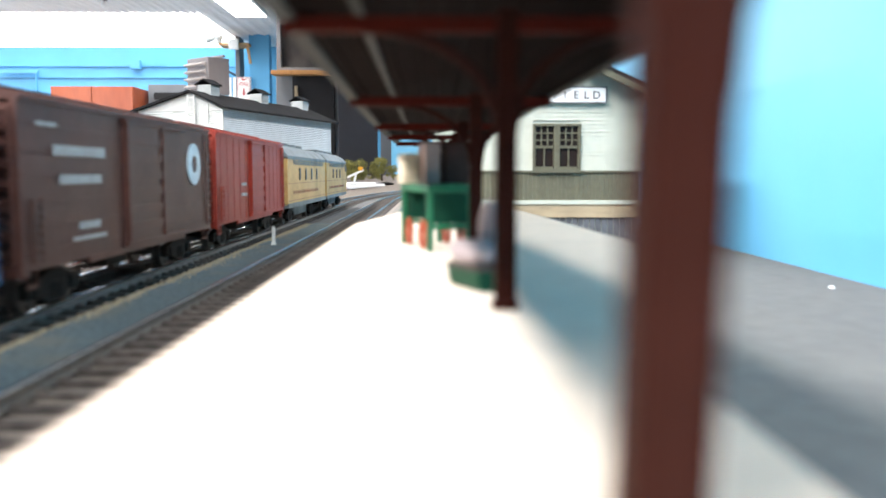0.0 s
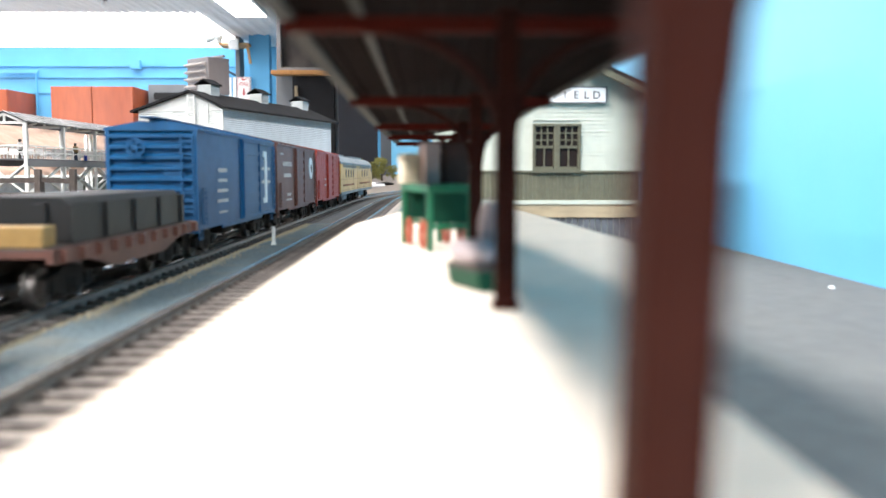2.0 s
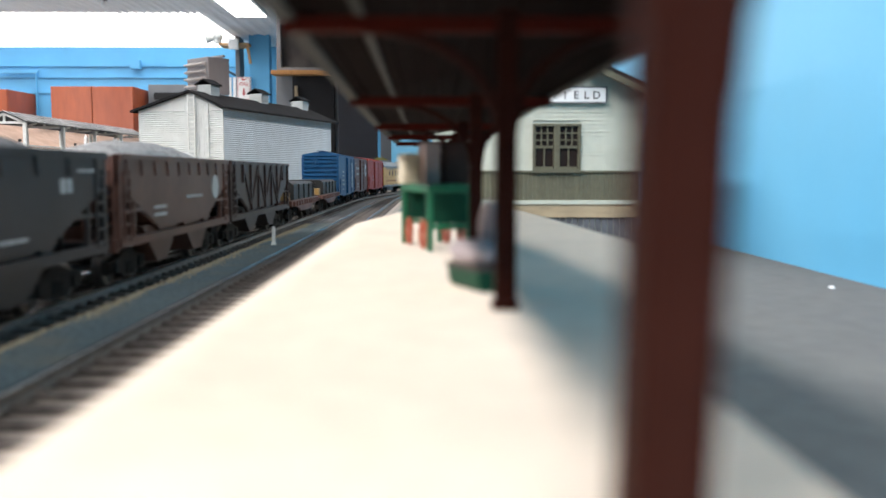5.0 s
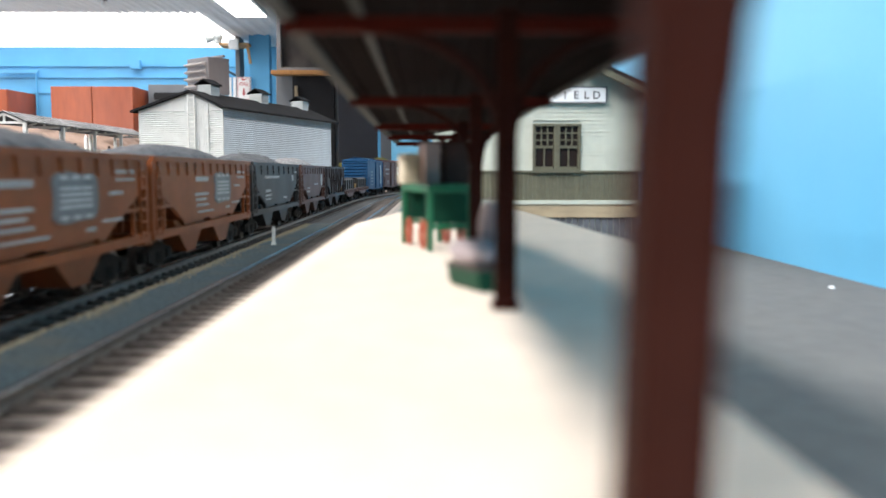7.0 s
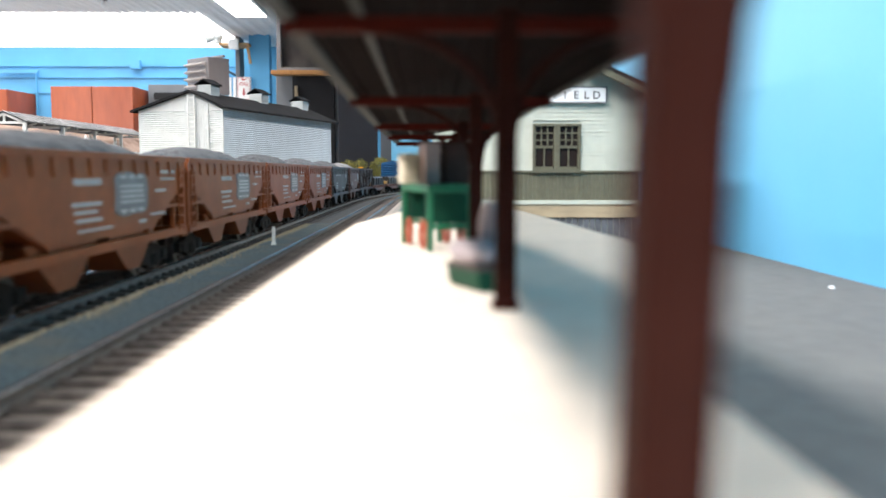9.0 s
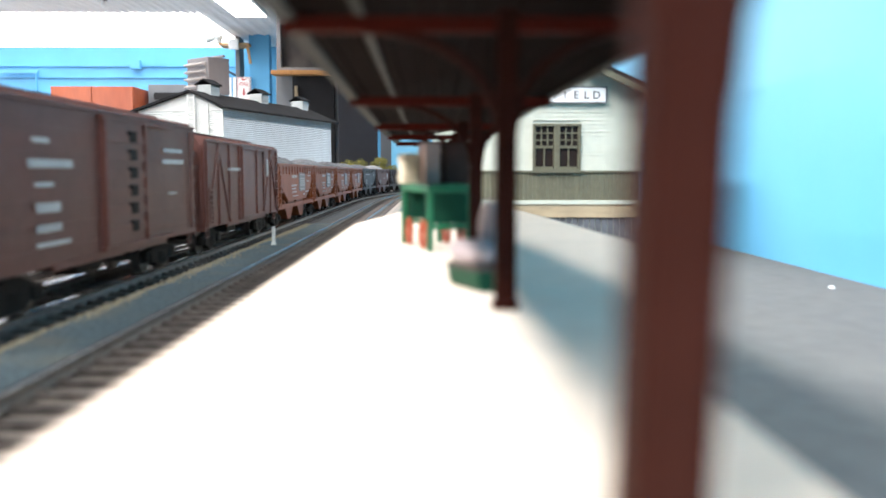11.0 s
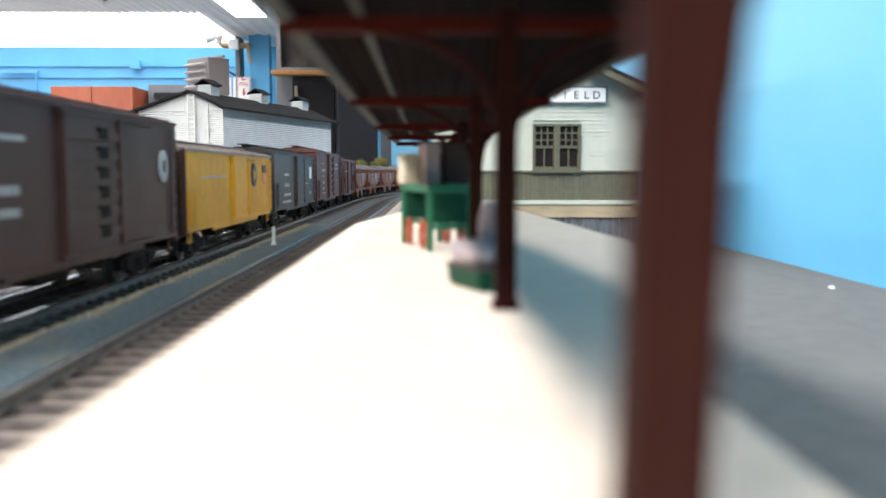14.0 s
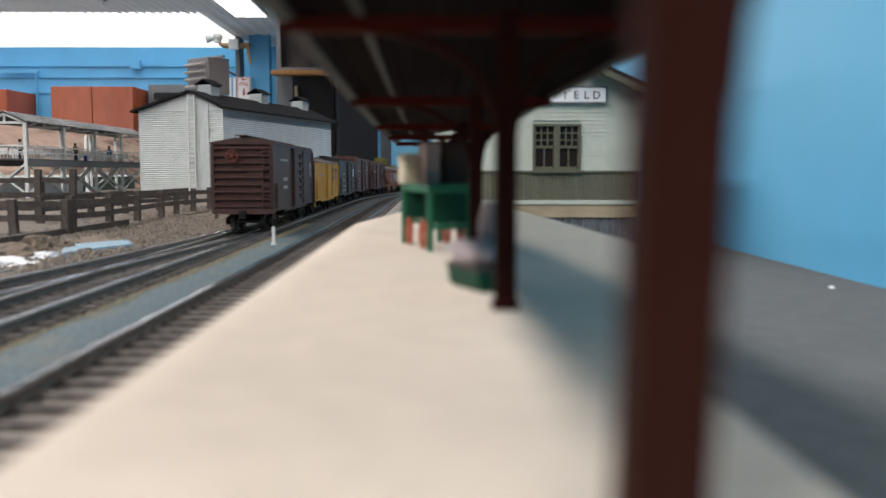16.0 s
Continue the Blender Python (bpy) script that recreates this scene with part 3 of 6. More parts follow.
def hopper(name, label, side_mat, L=0.131, load=None, ribs=9, marks=(), shield=None, top=0.0362, braced=False):
    car = thing(name, pose(MAIN_X, 0, RAIL), label, "hopper car", "cars of the moving train")
    h, w = L / 2, 0.0162
    fit = (top - 0.015) / 0.0275
    marks = [(y, 0.015 + (z - 0.015) * fit, ww, hh * fit) for y, z, ww, hh in marks]
    if shield:
        shield = (shield[0], 0.015 + (shield[1] - 0.015) * fit, shield[2], shield[3] * fit)
    for sx in (1, -1):
        bm = bmesh.new()
        prism(bm, [(-h, top), (-h, top - 0.008), (-h + 0.033, 0.0150), (h - 0.033, 0.0150), (h, top - 0.008), (h, top)], "x", sx * w - 0.0005, sx * w + 0.0005)
        box(bm, sx * w - 0.0008, sx * w + 0.0012, -h, h, top - 0.0012, top + 0.0004)
        box(bm, sx * w - 0.0012, sx * w + 0.0008, -h, h, 0.0112, 0.0136)
        pieces = []

        def piece(nm):
            pieces.append((nm, bmesh.new()))
            return pieces[-1][1]
        for i in range(ribs):
            y = -h + 0.006 + (L - 0.012) * i / (ribs - 1)
            z0 = 0.0145 if abs(y) < h - 0.033 else top - 0.009
            if braced:
                box(piece("rib"), min(sx * w, sx * (w + 0.0014)), max(sx * w, sx * (w + 0.0014)), y - 0.0008, y + 0.0008, z0, top)
            else:                                    # short pressed gussets below the rim
                prism(piece("gusset"), [(y - 0.0012, top - 0.0012), (y + 0.0012, top - 0.0012), (y + 0.0004, top - 0.0055), (y - 0.0004, top - 0.0055)], "x", sx * w, sx * w + sx * 0.0010)
        if braced:
            for i in range(1, ribs - 2):
                y0, y1 = (-h + 0.006 + (L - 0.012) * (i + k) / (ribs - 1) for k in (0, 1))
                a, b = (top - 0.001, 0.0155) if i % 2 else (0.0155, top - 0.001)
                beam(piece("side_brace"), (sx * (w + 0.0006), y0, a), (sx * (w + 0.0006), y1, b), 0.0012)
        for y in (-h + 0.0009, h - 0.0009):
            box(piece("corner_post"), sx * w - 0.0008, sx * w + 0.0006, y - 0.0009, y + 0.0009, 0.0112, top)
        for y in (-h + 0.0115, h - 0.0115):
            beam(piece("end_strut"), (sx * w, y, 0.0122), (sx * w, y, top - 0.012), 0.0011)
        for y in (-h + 0.005, h - 0.005):
            ladder(piece("ladder"), sx * (w + 0.0008), y, 0.0125, top - 0.004, "y", n=6)
        for y0, y1 in ((-h, -h + 0.026), (h - 0.026, h)):
            beam(piece("grab_bar"), (sx * w, y0, 0.021), (sx * w, y1, 0.021), 0.0010)
        side = part("side", bm, side_mat, car, "steel side sheet")
        for nm, b2 in pieces:
            part(nm, b2, side_mat, side)
    for s in (1, -1):
        bm = bmesh.new()
        prism(bm, [(s * (h - 0.0005), top), (s * (h - 0.0005), top - 0.009), (s * (h - 0.036), 0.0135), (s * (h - 0.036), 0.0155), (s * (h - 0.0018), top - 0.0075), (s * (h - 0.0018), top)], "x", -w, w)
        for x in (-0.006, 0.006):
            beam(bm, (x, s * (h - 0.003), 0.0118), (x, s * (h - 0.003), top - 0.011), 0.0011)
        box(bm, -w, w, s * h - 0.0016, s * h + 0.0006, 0.0100, 0.0135)
        ladder(bm, -s * (w - 0.003), s * (h + 0.0006), 0.0125, top - 0.002, "x", n=6)
        part("slope_sheet", bm, side_mat, car, "sloping end sheet")
    bm = bmesh.new()
    for y in (-h * 0.33, h * 0.33):                 # discharge hoppers under the car
        prism(bm, [(y - h * 0.30, 0.0158), (y + h * 0.30, 0.0158), (y + 0.005, 0.0042), (y - 0.005, 0.0042)], "x", -w + 0.0012, w - 0.0012)
    part("discharge_chute", bm, side_mat, car)
    brake_wheel(car, -h - 0.002, -1, side_mat, z=0.029)
    if load:
        bm = bmesh.new()
        nx, ny = 12, 60
        g = []
        for j in range(ny + 1):
            v = j / ny
            row = []
            for i in range(nx + 1):
                u = i / nx
                x, y = (u - 0.5) * 2 * (w - 0.0007), (v - 0.5) * 2 * (h - 0.002)
                hump = math.sin(math.pi * min(1, max(0, u))) ** 0.7 * (1 - abs(2 * v - 1) ** 3.0)
                z = top - 0.0030 + 0.0085 * hump + 0.0009 * noise.noise((x * 420, y * 420, 1)) + 0.0005 * noise.noise((x * 1300, y * 1300, 5))
                row.append(bm.verts.new((x, y, z)))
            g.append(row)
        for j in range(ny):
            for i in range(nx):
                bm.faces.new((g[j][i], g[j][i + 1], g[j + 1][i + 1], g[j + 1][i]))
        part("load", bm, load, car, "heaped crushed load")
    else:
        bm = bmesh.new()
        box(bm, -w + 0.0008, w - 0.0008, -h + 0.02, h - 0.02, 0.0150, 0.0162)
        part("floor_sheet", bm, M_BLACKSTEEL, car)
    part("underframe", underframe(h - 0.002, 0.012), M_BLACKSTEEL, car)
    trucks(car, (-h + 0.019, h - 0.019))
    couplers(car, h)
    if marks:
        letters(car, w + 0.0005, marks, M_LETTER)
    if shield:
        y, z, sw, sh = shield
        bm = bmesh.new()
        pts = [(y + sw / 2 * (1 + 0.06 * math.cos(3 * a)) * math.copysign(min(1, abs(math.cos(a)) * 1.25), math.cos(a)),
                z + sh / 2 * (1 - 0.10 * abs(math.cos(2.5 * a))) * math.copysign(min(1, abs(math.sin(a)) * 1.25), math.sin(a))) for a in (k * math.pi / 18 for k in range(36))]
        prism(bm, pts, "x", w + 0.0003, w + 0.0009)
        em = part("emblem", bm, paint("dark_grey_emblem", (0.13, 0.14, 0.15)), car, "dark grey shield emblem")
        bm = bmesh.new()
        for dz, k in ((sh * 0.36, 0.8), (-sh * 0.36, 0.8)):
            for i in range(3):
                yy = y + (i - 1) * sw * 0.27
                prism(bm, [(yy - sw * 0.11, z + dz), (yy, z + dz + math.copysign(sh * 0.07, dz)), (yy + sw * 0.11, z + dz), (yy, z + dz - math.copysign(sh * 0.03, dz))], "x", w + 0.0009, w + 0.0011)
        for i in range(4):
            zz = z + sh * (0.17 - 0.115 * i)
            box(bm, w + 0.0009, w + 0.0011, y - sw * 0.36, y + sw * 0.36, zz - sh * 0.032, zz + sh * 0.032)
        part("emblem_writing", bm, M_LETTER, em, "pale bars of writing")
    return car


def container_flat(name, label, box_mat, L=0.112):
    car = thing(name, pose(MAIN_X, 0, RAIL), label, "flat car", "cars of the moving train")
    rust = paint("rusty_flatcar_brown", (0.11, 0.048, 0.036))
    h, w = L / 2, 0.0158
    bm = bmesh.new()
    box(bm, -w, w, -h, h, 0.0125, 0.0142)
    for sx in (1, -1):
        prism(bm, [(-h, 0.0145), (h, 0.0145), (h, 0.0112), (h * 0.62, 0.0105), (h * 0.35, 0.0072), (-h * 0.35, 0.0072), (-h * 0.62, 0.0105), (-h, 0.0112)], "x", sx * w - 0.0007, sx * w + 0.0007)
    part("frame", bm, rust, car, "rusty brown fishbelly frame")
    for sx in (1, -1):
        for i in range(11):
            y = -h + L * (i + 0.5) / 11
            shared("stake_pocket", lambda: box(bmesh.new(), -0.0006, 0.0022, -0.0016, 0.0016, 0.0112, 0.0142), rust, car, pose(sx * w, y, 0, 0, 0, 0 if sx > 0 else 180))
    bm = bmesh.new()
    for i in range(26):
        y = -h + L * i / 26
        box(bm, -w + 0.0008, w - 0.0008, y, y + L / 26 * 0.9, 0.0142, 0.0147)
    part("deck", bm, M_FENCE, car, "plank deck")
    c = 0.044
    bm = bmesh.new()
    prism(bm, [(-w + 0.001, 0.0149), (w - 0.001, 0.0149), (w - 0.001, 0.0242), (w - 0.003, 0.0258), (-w + 0.003, 0.0258), (-w + 0.001, 0.0242)], "y", -c, c)
    cont = part("container", bm, box_mat, car, "dark green ribbed metal container")
    for i in range(5):
        y = -c + 2 * c * i / 4
        for sx in (1, -1):
            shared("container_rib", lambda: box(bmesh.new(), -0.0004, 0.0009, -0.0012, 0.0012, 0.0149, 0.0242), box_mat, cont, pose(sx * (w - 0.001), y, 0, 0, 0, 0 if sx > 0 else 180))
    for s in (1, -1):
        for x in (-0.008, 0.008):
            shared("end_rib", lambda: box(bmesh.new(), -0.0015, 0.0015, -0.0004, 0.0012, 0.015, 0.0243), box_mat, cont, pose(x, s * c, 0, 0, 0, 0 if s > 0 else 180))
    bm = bmesh.new()
    box(bm, -w + 0.004, w - 0.002, -h + 0.0015, -h + 0.0085, 0.0147, 0.0195, 0.0004)
    part("crate", bm, paint("tan_crate_wood", (0.30, 0.185, 0.06)), car, "small tan wooden crate")
    part("underframe", underframe(h - 0.002, 0.02), M_BLACKSTEEL, car)
    trucks(car, (-h + 0.020, h - 0.020))
    couplers(car, h)
    return car


def loco(name, label, cab):
    car = thing(name, pose(MAIN_X, 0, RAIL), label, "locomotive", "cars of the moving train")
    yel = paint("armour_yellow_paint", (0.55, 0.36, 0.13), amount=0.2)
    gry = paint("harbour_grey_paint", (0.16, 0.19, 0.20))
    L = 0.172
    h, w = L / 2, 0.0172
    y1 = h - 0.022 if cab else h
    bm = bmesh.new()
    box(bm, -w, w, -h, y1, 0.0125, 0.0405)
    part("body", bm, yel, car, "pale yellow body side")
    bm = bmesh.new()
    prism(bm, [(-w - 0.0003, 0.0395), (-w - 0.0003, 0.0415), (-w * 0.8, 0.0455), (-w * 0.45, 0.0482), (w * 0.45, 0.0482), (w * 0.8, 0.0455), (w + 0.0003, 0.0415), (w + 0.0003, 0.0395)], "y", -h, y1)
    roof = part("roof", bm, gry, car, "rounded grey roof")
    for y in (-0.05, -0.02, 0.012, 0.04):
        bm = bmesh.new()
        rod(bm, (0, y, 0.0478), (0, y, 0.0505), 0.0065, 16)
        part("roof_fan", bm, gry, roof, "round grey fan")
    bm = bmesh.new()
    box(bm, -w - 0.0004, w + 0.0004, -h, y1, 0.0108, 0.0135)
    box(bm, -w + 0.003, w - 0.003, -h - 0.0035, -h, 0.0125, 0.044)
    part("skirt", bm, gry, car, "grey skirt and diaphragm")
    for sx in (1, -1):
        for i in range(4 if not cab else 3):
            y = -h + 0.045 + i * 0.026
            bm = bmesh.new()
            box(bm, sx * w - 0.0003, sx * w + 0.0004, y - 0.0028, y + 0.0028, 0.027, 0.0345)
            part("window", bm, M_DARKGLASS, car, "dark side window")
        bm = bmesh.new()
        for i in range(10):
            box(bm, sx * w, sx * w + 0.0004, -h + 0.02, y1 - 0.016, 0.0365 + i * 0.0004, 0.0367 + i * 0.0004)
        part("grille", bm, gry, car, "grey air grille")
        bm = bmesh.new()
        for zz in (0.0148, 0.0250):
            box(bm, sx * w, sx * w + 0.0003, -h + 0.001, y1, zz, zz + 0.0003)
        for i in range(14):
            y = -h + 0.02 + i * (L - 0.06) / 14
            box(bm, sx * w, sx * w + 0.0003, y, y + 0.0042, 0.0186, 0.0206)
        part("stripe", bm, paint("red_stripe_paint", (0.30, 0.12, 0.05)), car, "thin red stripes and writing bars")
    if cab:
        bm = bmesh.new()
        secs = [(y1, 1.0, 0.0405, 0.0480), (y1 + 0.006, 1.0, 0.0395, 0.0455), (y1 + 0.008, 0.98, 0.034, 0.0350), (y1 + 0.018, 0.82, 0.030, 0.0315), (y1 + 0.022, 0.55, 0.026, 0.0270)]
        rows = []
        for y, k, zs, zt in secs:
            ww = w * k
            rows.append([bm.verts.new(p) for p in ((-ww, y, 0.0108), (-ww, y, zs * 0.93), (-ww * 0.8, y, (zs + zt) / 2), (-ww * 0.4, y, zt), (ww * 0.4, y, zt), (ww * 0.8, y, (zs + zt) / 2), (ww, y, zs * 0.93), (ww, y, 0.0108))])
        for a, b in zip(rows, rows[1:]):
            for i in range(8):
                bm.faces.new((a[i], a[(i + 1) % 8], b[(i + 1) % 8], b[i]))
        bm.faces.new(rows[0]), bm.faces.new(rows[-1][::-1])
        nose = part("nose", bm, yel, car, "rounded yellow nose", smooth=False)
        bm = bmesh.new()
        rod(bm, (0, h - 0.003, 0.026), (0, h + 0.0004, 0.026), 0.0028, 14)
        part("headlight", bm, M_WHITE, nose, "round headlight")
        for sx in (1, -1):
            bm = bmesh.new()
            box(bm, sx * w * 0.99 - 0.0004, sx * w * 0.99 + 0.0005, y1 - 0.008, y1 + 0.003, 0.0325, 0.0385)
            part("cab_window", bm, M_DARKGLASS, nose, "dark cab window")
    bm = bmesh.new()
    box(bm, -0.011, 0.011, -0.028, 0.028, 0.004, 0.0112, 0.001)
    part("fuel_tank", bm, gry, car)
    trucks(car, (-h + 0.038, h - 0.040))
    couplers(car, h)
    return car


BROWN = paint("boxcar_brown", (0.084, 0.033, 0.025), amount=0.2)
BROWN2 = paint("mineral_brown", (0.100, 0.037, 0.029), amount=0.2)
DBROWN = paint("dark_boxcar_brown", (0.050, 0.023, 0.019), amount=0.1)
RED = paint("boxcar_red", (0.27, 0.030, 0.016), amount=0.12)
BLUE = paint("boxcar_blue", (0.001, 0.058, 0.150), amount=0.15)
GREY = paint("boxcar_grey", (0.050, 0.043, 0.041), amount=0.2)
YELLOW = paint("reefer_yellow", (0.56, 0.27, 0.015), dirt=(0.40, 0.22, 0.02), amount=0.35)
ORANGE = paint("hopper_orange", (0.185, 0.043, 0.006), amount=0.2)
BLACKH = paint("hopper_black", (0.018, 0.018, 0.020))
RUSTH = paint("hopper_rust", (0.085, 0.036, 0.026))
DARKH = paint("hopper_dark_brown", (0.020, 0.0095, 0.0085), amount=0.1)
CONT = paint("container_green_black", (0.0075, 0.0085, 0.009))
COAL = mat("crushed_grey_coal", (0.058, 0.061, 0.066), 0.75, vary=0.5, size=0.0012, bump=1.0)
STONE = mat("crushed_grey_stone", (0.19, 0.19, 0.19), 0.8, vary=0.5, size=0.0012, bump=1.0)
WHITEDISC = paint("pale_blue_emblem", (0.50, 0.58, 0.62), amount=0.1)
PINK = paint("pink_red_emblem", (0.55, 0.22, 0.10))

ORANGE_MARKS = ((0.050, 0.0368, 0.014, 0.0018), (0.050, 0.0340, 0.014, 0.0012), (-0.012, 0.0335, 0.017, 0.0030), (-0.013, 0.0265, 0.018, 0.0018), (-0.014, 0.0240, 0.014, 0.0016), (-0.012, 0.0214, 0.016, 0.0016),
                (-0.008, 0.0182, 0.022, 0.0012), (0.043, 0.0295, 0.010, 0.0016), (0.040, 0.0205, 0.014, 0.0014), (0.026, 0.0185, 0.006, 0.0018))
# front of each car behind the front of the red boxcar, and its length
TRAIN = []


def consist():
    def add(car, front, length):
        TRAIN.append((car, front, length))
    add(loco("cab_locomotive", "yellow and grey streamlined cab locomotive", True), 0.366, 0.172)
    add(loco("booster_locomotive", "yellow and grey streamlined booster locomotive", False), 0.184, 0.172)
    add(boxcar("red_boxcar", "bright red steel boxcar with white writing", RED, door=0.030, marks=((-0.028, 0.022, 0.012, 0.0018), (-0.028, 0.0265, 0.010, 0.0018)),), 0.0, 0.146)
    add(boxcar("brown_boxcar", "weathered brown boxcar with pale round emblem", BROWN, style="ribbed",
               marks=((-0.044, 0.0365, 0.030, 0.0034), (-0.044, 0.0300, 0.024, 0.0030), (-0.040, 0.0190, 0.013, 0.0024), (-0.040, 0.0160, 0.020, 0.0014), (-0.062, 0.0420, 0.01, 0.0012)),
               disc=(0.052, 0.0345, 0.0075, 0.0072), disc_mat=WHITEDISC), -0.159, 0.146)
    car = boxcar("blue_boxcar", "bright blue steel boxcar with white letter mark", BLUE, style="plain", door=0.034, door_y=0.012,
                 marks=((-0.040, 0.0325, 0.014, 0.0022), (-0.040, 0.0285, 0.014, 0.0018), (-0.040, 0.0245, 0.017, 0.0018), (-0.040, 0.0205, 0.017, 0.0018), (-0.040, 0.0160, 0.013, 0.0012)))
    bm = bmesh.new()
    for z0, z1 in ((0.0395, 0.042), (0.0165, 0.019)):
        box(bm, 0.01635, 0.0168, 0.044, 0.052, z0, z1)
    box(bm, 0.01635, 0.0168, 0.048, 0.0525, 0.0165, 0.042)
    part("emblem", bm, WHITEDISC, car, "large pale letter mark")
    bm = bmesh.new()
    for y, z in ((0.0435, 0.0335), (0.0435, 0.0270), (0.0575, 0.0335), (0.0575, 0.0270)):
        box(bm, 0.01635, 0.0168, y - 0.003, y + 0.003, z - 0.0007, z + 0.0007)
    part("emblem_bars", bm, M_LETTER, car, "pale bars")
    add(car, -0.316, 0.146)
    add(container_flat("container_flatcar", "rusty flatcar carrying dark green containers", CONT, 0.116), -0.466, 0.116)
    add(container_flat("container_flatcar", "rusty flatcar carrying dark green containers and tan crate", CONT, 0.116), -0.607, 0.116)
    add(hopper("dark_brown_hopper", "dark brown braced hopper car, empty", DARKH, L=0.143, braced=True, ribs=9), -0.7356, 0.143)
    car = hopper("rust_brown_hopper", "rust brown ribbed hopper heaped with grey stone", RUSTH, L=0.121, load=STONE, ribs=10, braced=False,
                 marks=((0.012, 0.026, 0.02, 0.0018), (-0.026, 0.020, 0.012, 0.0018), (-0.026, 0.023, 0.012, 0.0018)))
    bm = bmesh.new()
    prism(bm, [(0.040 + 0.0048 * math.cos(k * math.pi / 12), 0.0262 + 0.0044 * math.sin(k * math.pi / 12)) for k in range(24)], "x", 0.0164, 0.0170)
    part("emblem", bm, M_LETTER, car, "round pale emblem")
    add(car, -0.884, 0.121)
    add(hopper("black_hopper", "black hopper car with white writing", BLACKH, L=0.138, load=COAL,
               marks=((-0.018, 0.0335, 0.040, 0.0022), (-0.030, 0.0245, 0.014, 0.0022), (-0.030, 0.0215, 0.014, 0.0018), (-0.030, 0.0190, 0.014, 0.0014), (0.058, 0.037, 0.012, 0.0014),
                      (0.046, 0.0325, 0.007, 0.006), (0.020, 0.0185, 0.012, 0.0014))), -1.014, 0.138)
    for i in range(4):
        add(hopper("orange_hopper", "orange hopper car heaped with grey coal", ORANGE, L=0.136, load=COAL, marks=ORANGE_MARKS, shield=(0.017, 0.0290, 0.025, 0.0160), ribs=13), -1.158 - 0.140 * i, 0.136)
    add(boxcar("braced_boxcar", "brown wooden boxcar with outside bracing", BROWN2, style="braced", L=0.144, eave=0.0440, marks=((-0.022, 0.033, 0.034, 0.0018), (0.046, 0.034, 0.006, 0.012))), -1.717, 0.144)
    add(boxcar("brown_boxcar", "brown ribbed steel boxcar with white writing", BROWN2, slots=True, style="ribbed", door=0.030, door_y=0.004,
               marks=((-0.045, 0.0385, 0.008, 0.0016), (-0.040, 0.0335, 0.022, 0.0026), (-0.044, 0.0290, 0.009, 0.0014), (-0.042, 0.0240, 0.012, 0.0030), (-0.042, 0.0195, 0.012, 0.0024), (-0.040, 0.0160, 0.017, 0.0014),
                      (0.048, 0.0385, 0.020, 0.0018), (0.048, 0.0350, 0.022, 0.0020), (0.046, 0.0250, 0.008, 0.0012))), -1.875, 0.148)
    car = boxcar("grey_boxcar", "dark grey boxcar with white placard", GREY, style="plain", roof_mat=BLACKH, eave=0.0428, door=0.030, door_y=0.006, L=0.152,
                 marks=((-0.042, 0.0305, 0.016, 0.0024), (-0.042, 0.0245, 0.016, 0.0028), (-0.040, 0.0190, 0.022, 0.0022), (-0.042, 0.0150, 0.028, 0.0018), (0.034, 0.0245, 0.014, 0.0010), (0.052, 0.018, 0.008, 0.003)))
    bm = bmesh.new()
    box(bm, 0.0165, 0.0170, 0.050, 0.059, 0.0275, 0.0355)
    part("placard", bm, M_WHITE, car, "white square placard")
    add(car, -2.039, 0.152)
    car = boxcar("yellow_reefer", "yellow wooden refrigerator car with dark ends", YELLOW, end_mat=DBROWN, roof_mat=paint("grey_brown_roof", (0.20, 0.16, 0.14)), style="wood", door=0.028, door_y=0.004, L=0.150, eave=0.0398,
                 marks=((-0.040, 0.0300, 0.040, 0.0009),), disc=(0.034, 0.0305, 0.0050, 0.0054), disc_mat=GREY)
    bm = bmesh.new()
    box(bm, 0.0165, 0.0170, 0.054, 0.062, 0.0315, 0.0352)
    part("emblem_top", bm, GREY, car, "grey top of shield emblem")
    bm = bmesh.new()
    prism(bm, [(0.054, 0.0312), (0.062, 0.0312), (0.062, 0.0275), (0.058, 0.0258), (0.054, 0.0275)], "x", 0.0165, 0.0170)
    part("emblem_base", bm, PINK, car, "pink base of shield emblem")
    add(car, -2.205, 0.150)
    add(boxcar("dark_brown_boxcar", "dark brown steel boxcar with corrugated end", DBROWN, style="plain", slots=True, door=0.034, door_y=0.004,
               marks=((-0.043, 0.0385, 0.026, 0.0018), (-0.040, 0.0280, 0.014, 0.0028), (-0.040, 0.0235, 0.014, 0.0026)), disc=(0.060, 0.0335, 0.0040, 0.0050), disc_mat=M_LETTER, brake=paint("rust_red_brake_wheel", (0.12, 0.028, 0.02))), -2.368, 0.146)


consist()
# ---- platform canopy ----
POST_Y = [0.052, 0.166, 0.280, 0.394, 0.508, 0.622]
ROOF_H = [0.0288, 0.0268, 0.0217, 0.0196, 0.0195, 0.0195]       # beam height above the eye: the model canopy sags towards its far end
POST_X = 0.0145
EAVE_L = [-0.0300, -0.0293, -0.0272, -0.0268, -0.0268, -0.0268]   # reach of the left-hand eave
EAVE_R = [0.0545, 0.0525, 0.0398, 0.0366, 0.0361, 0.0361]      # reach of the right-hand eave


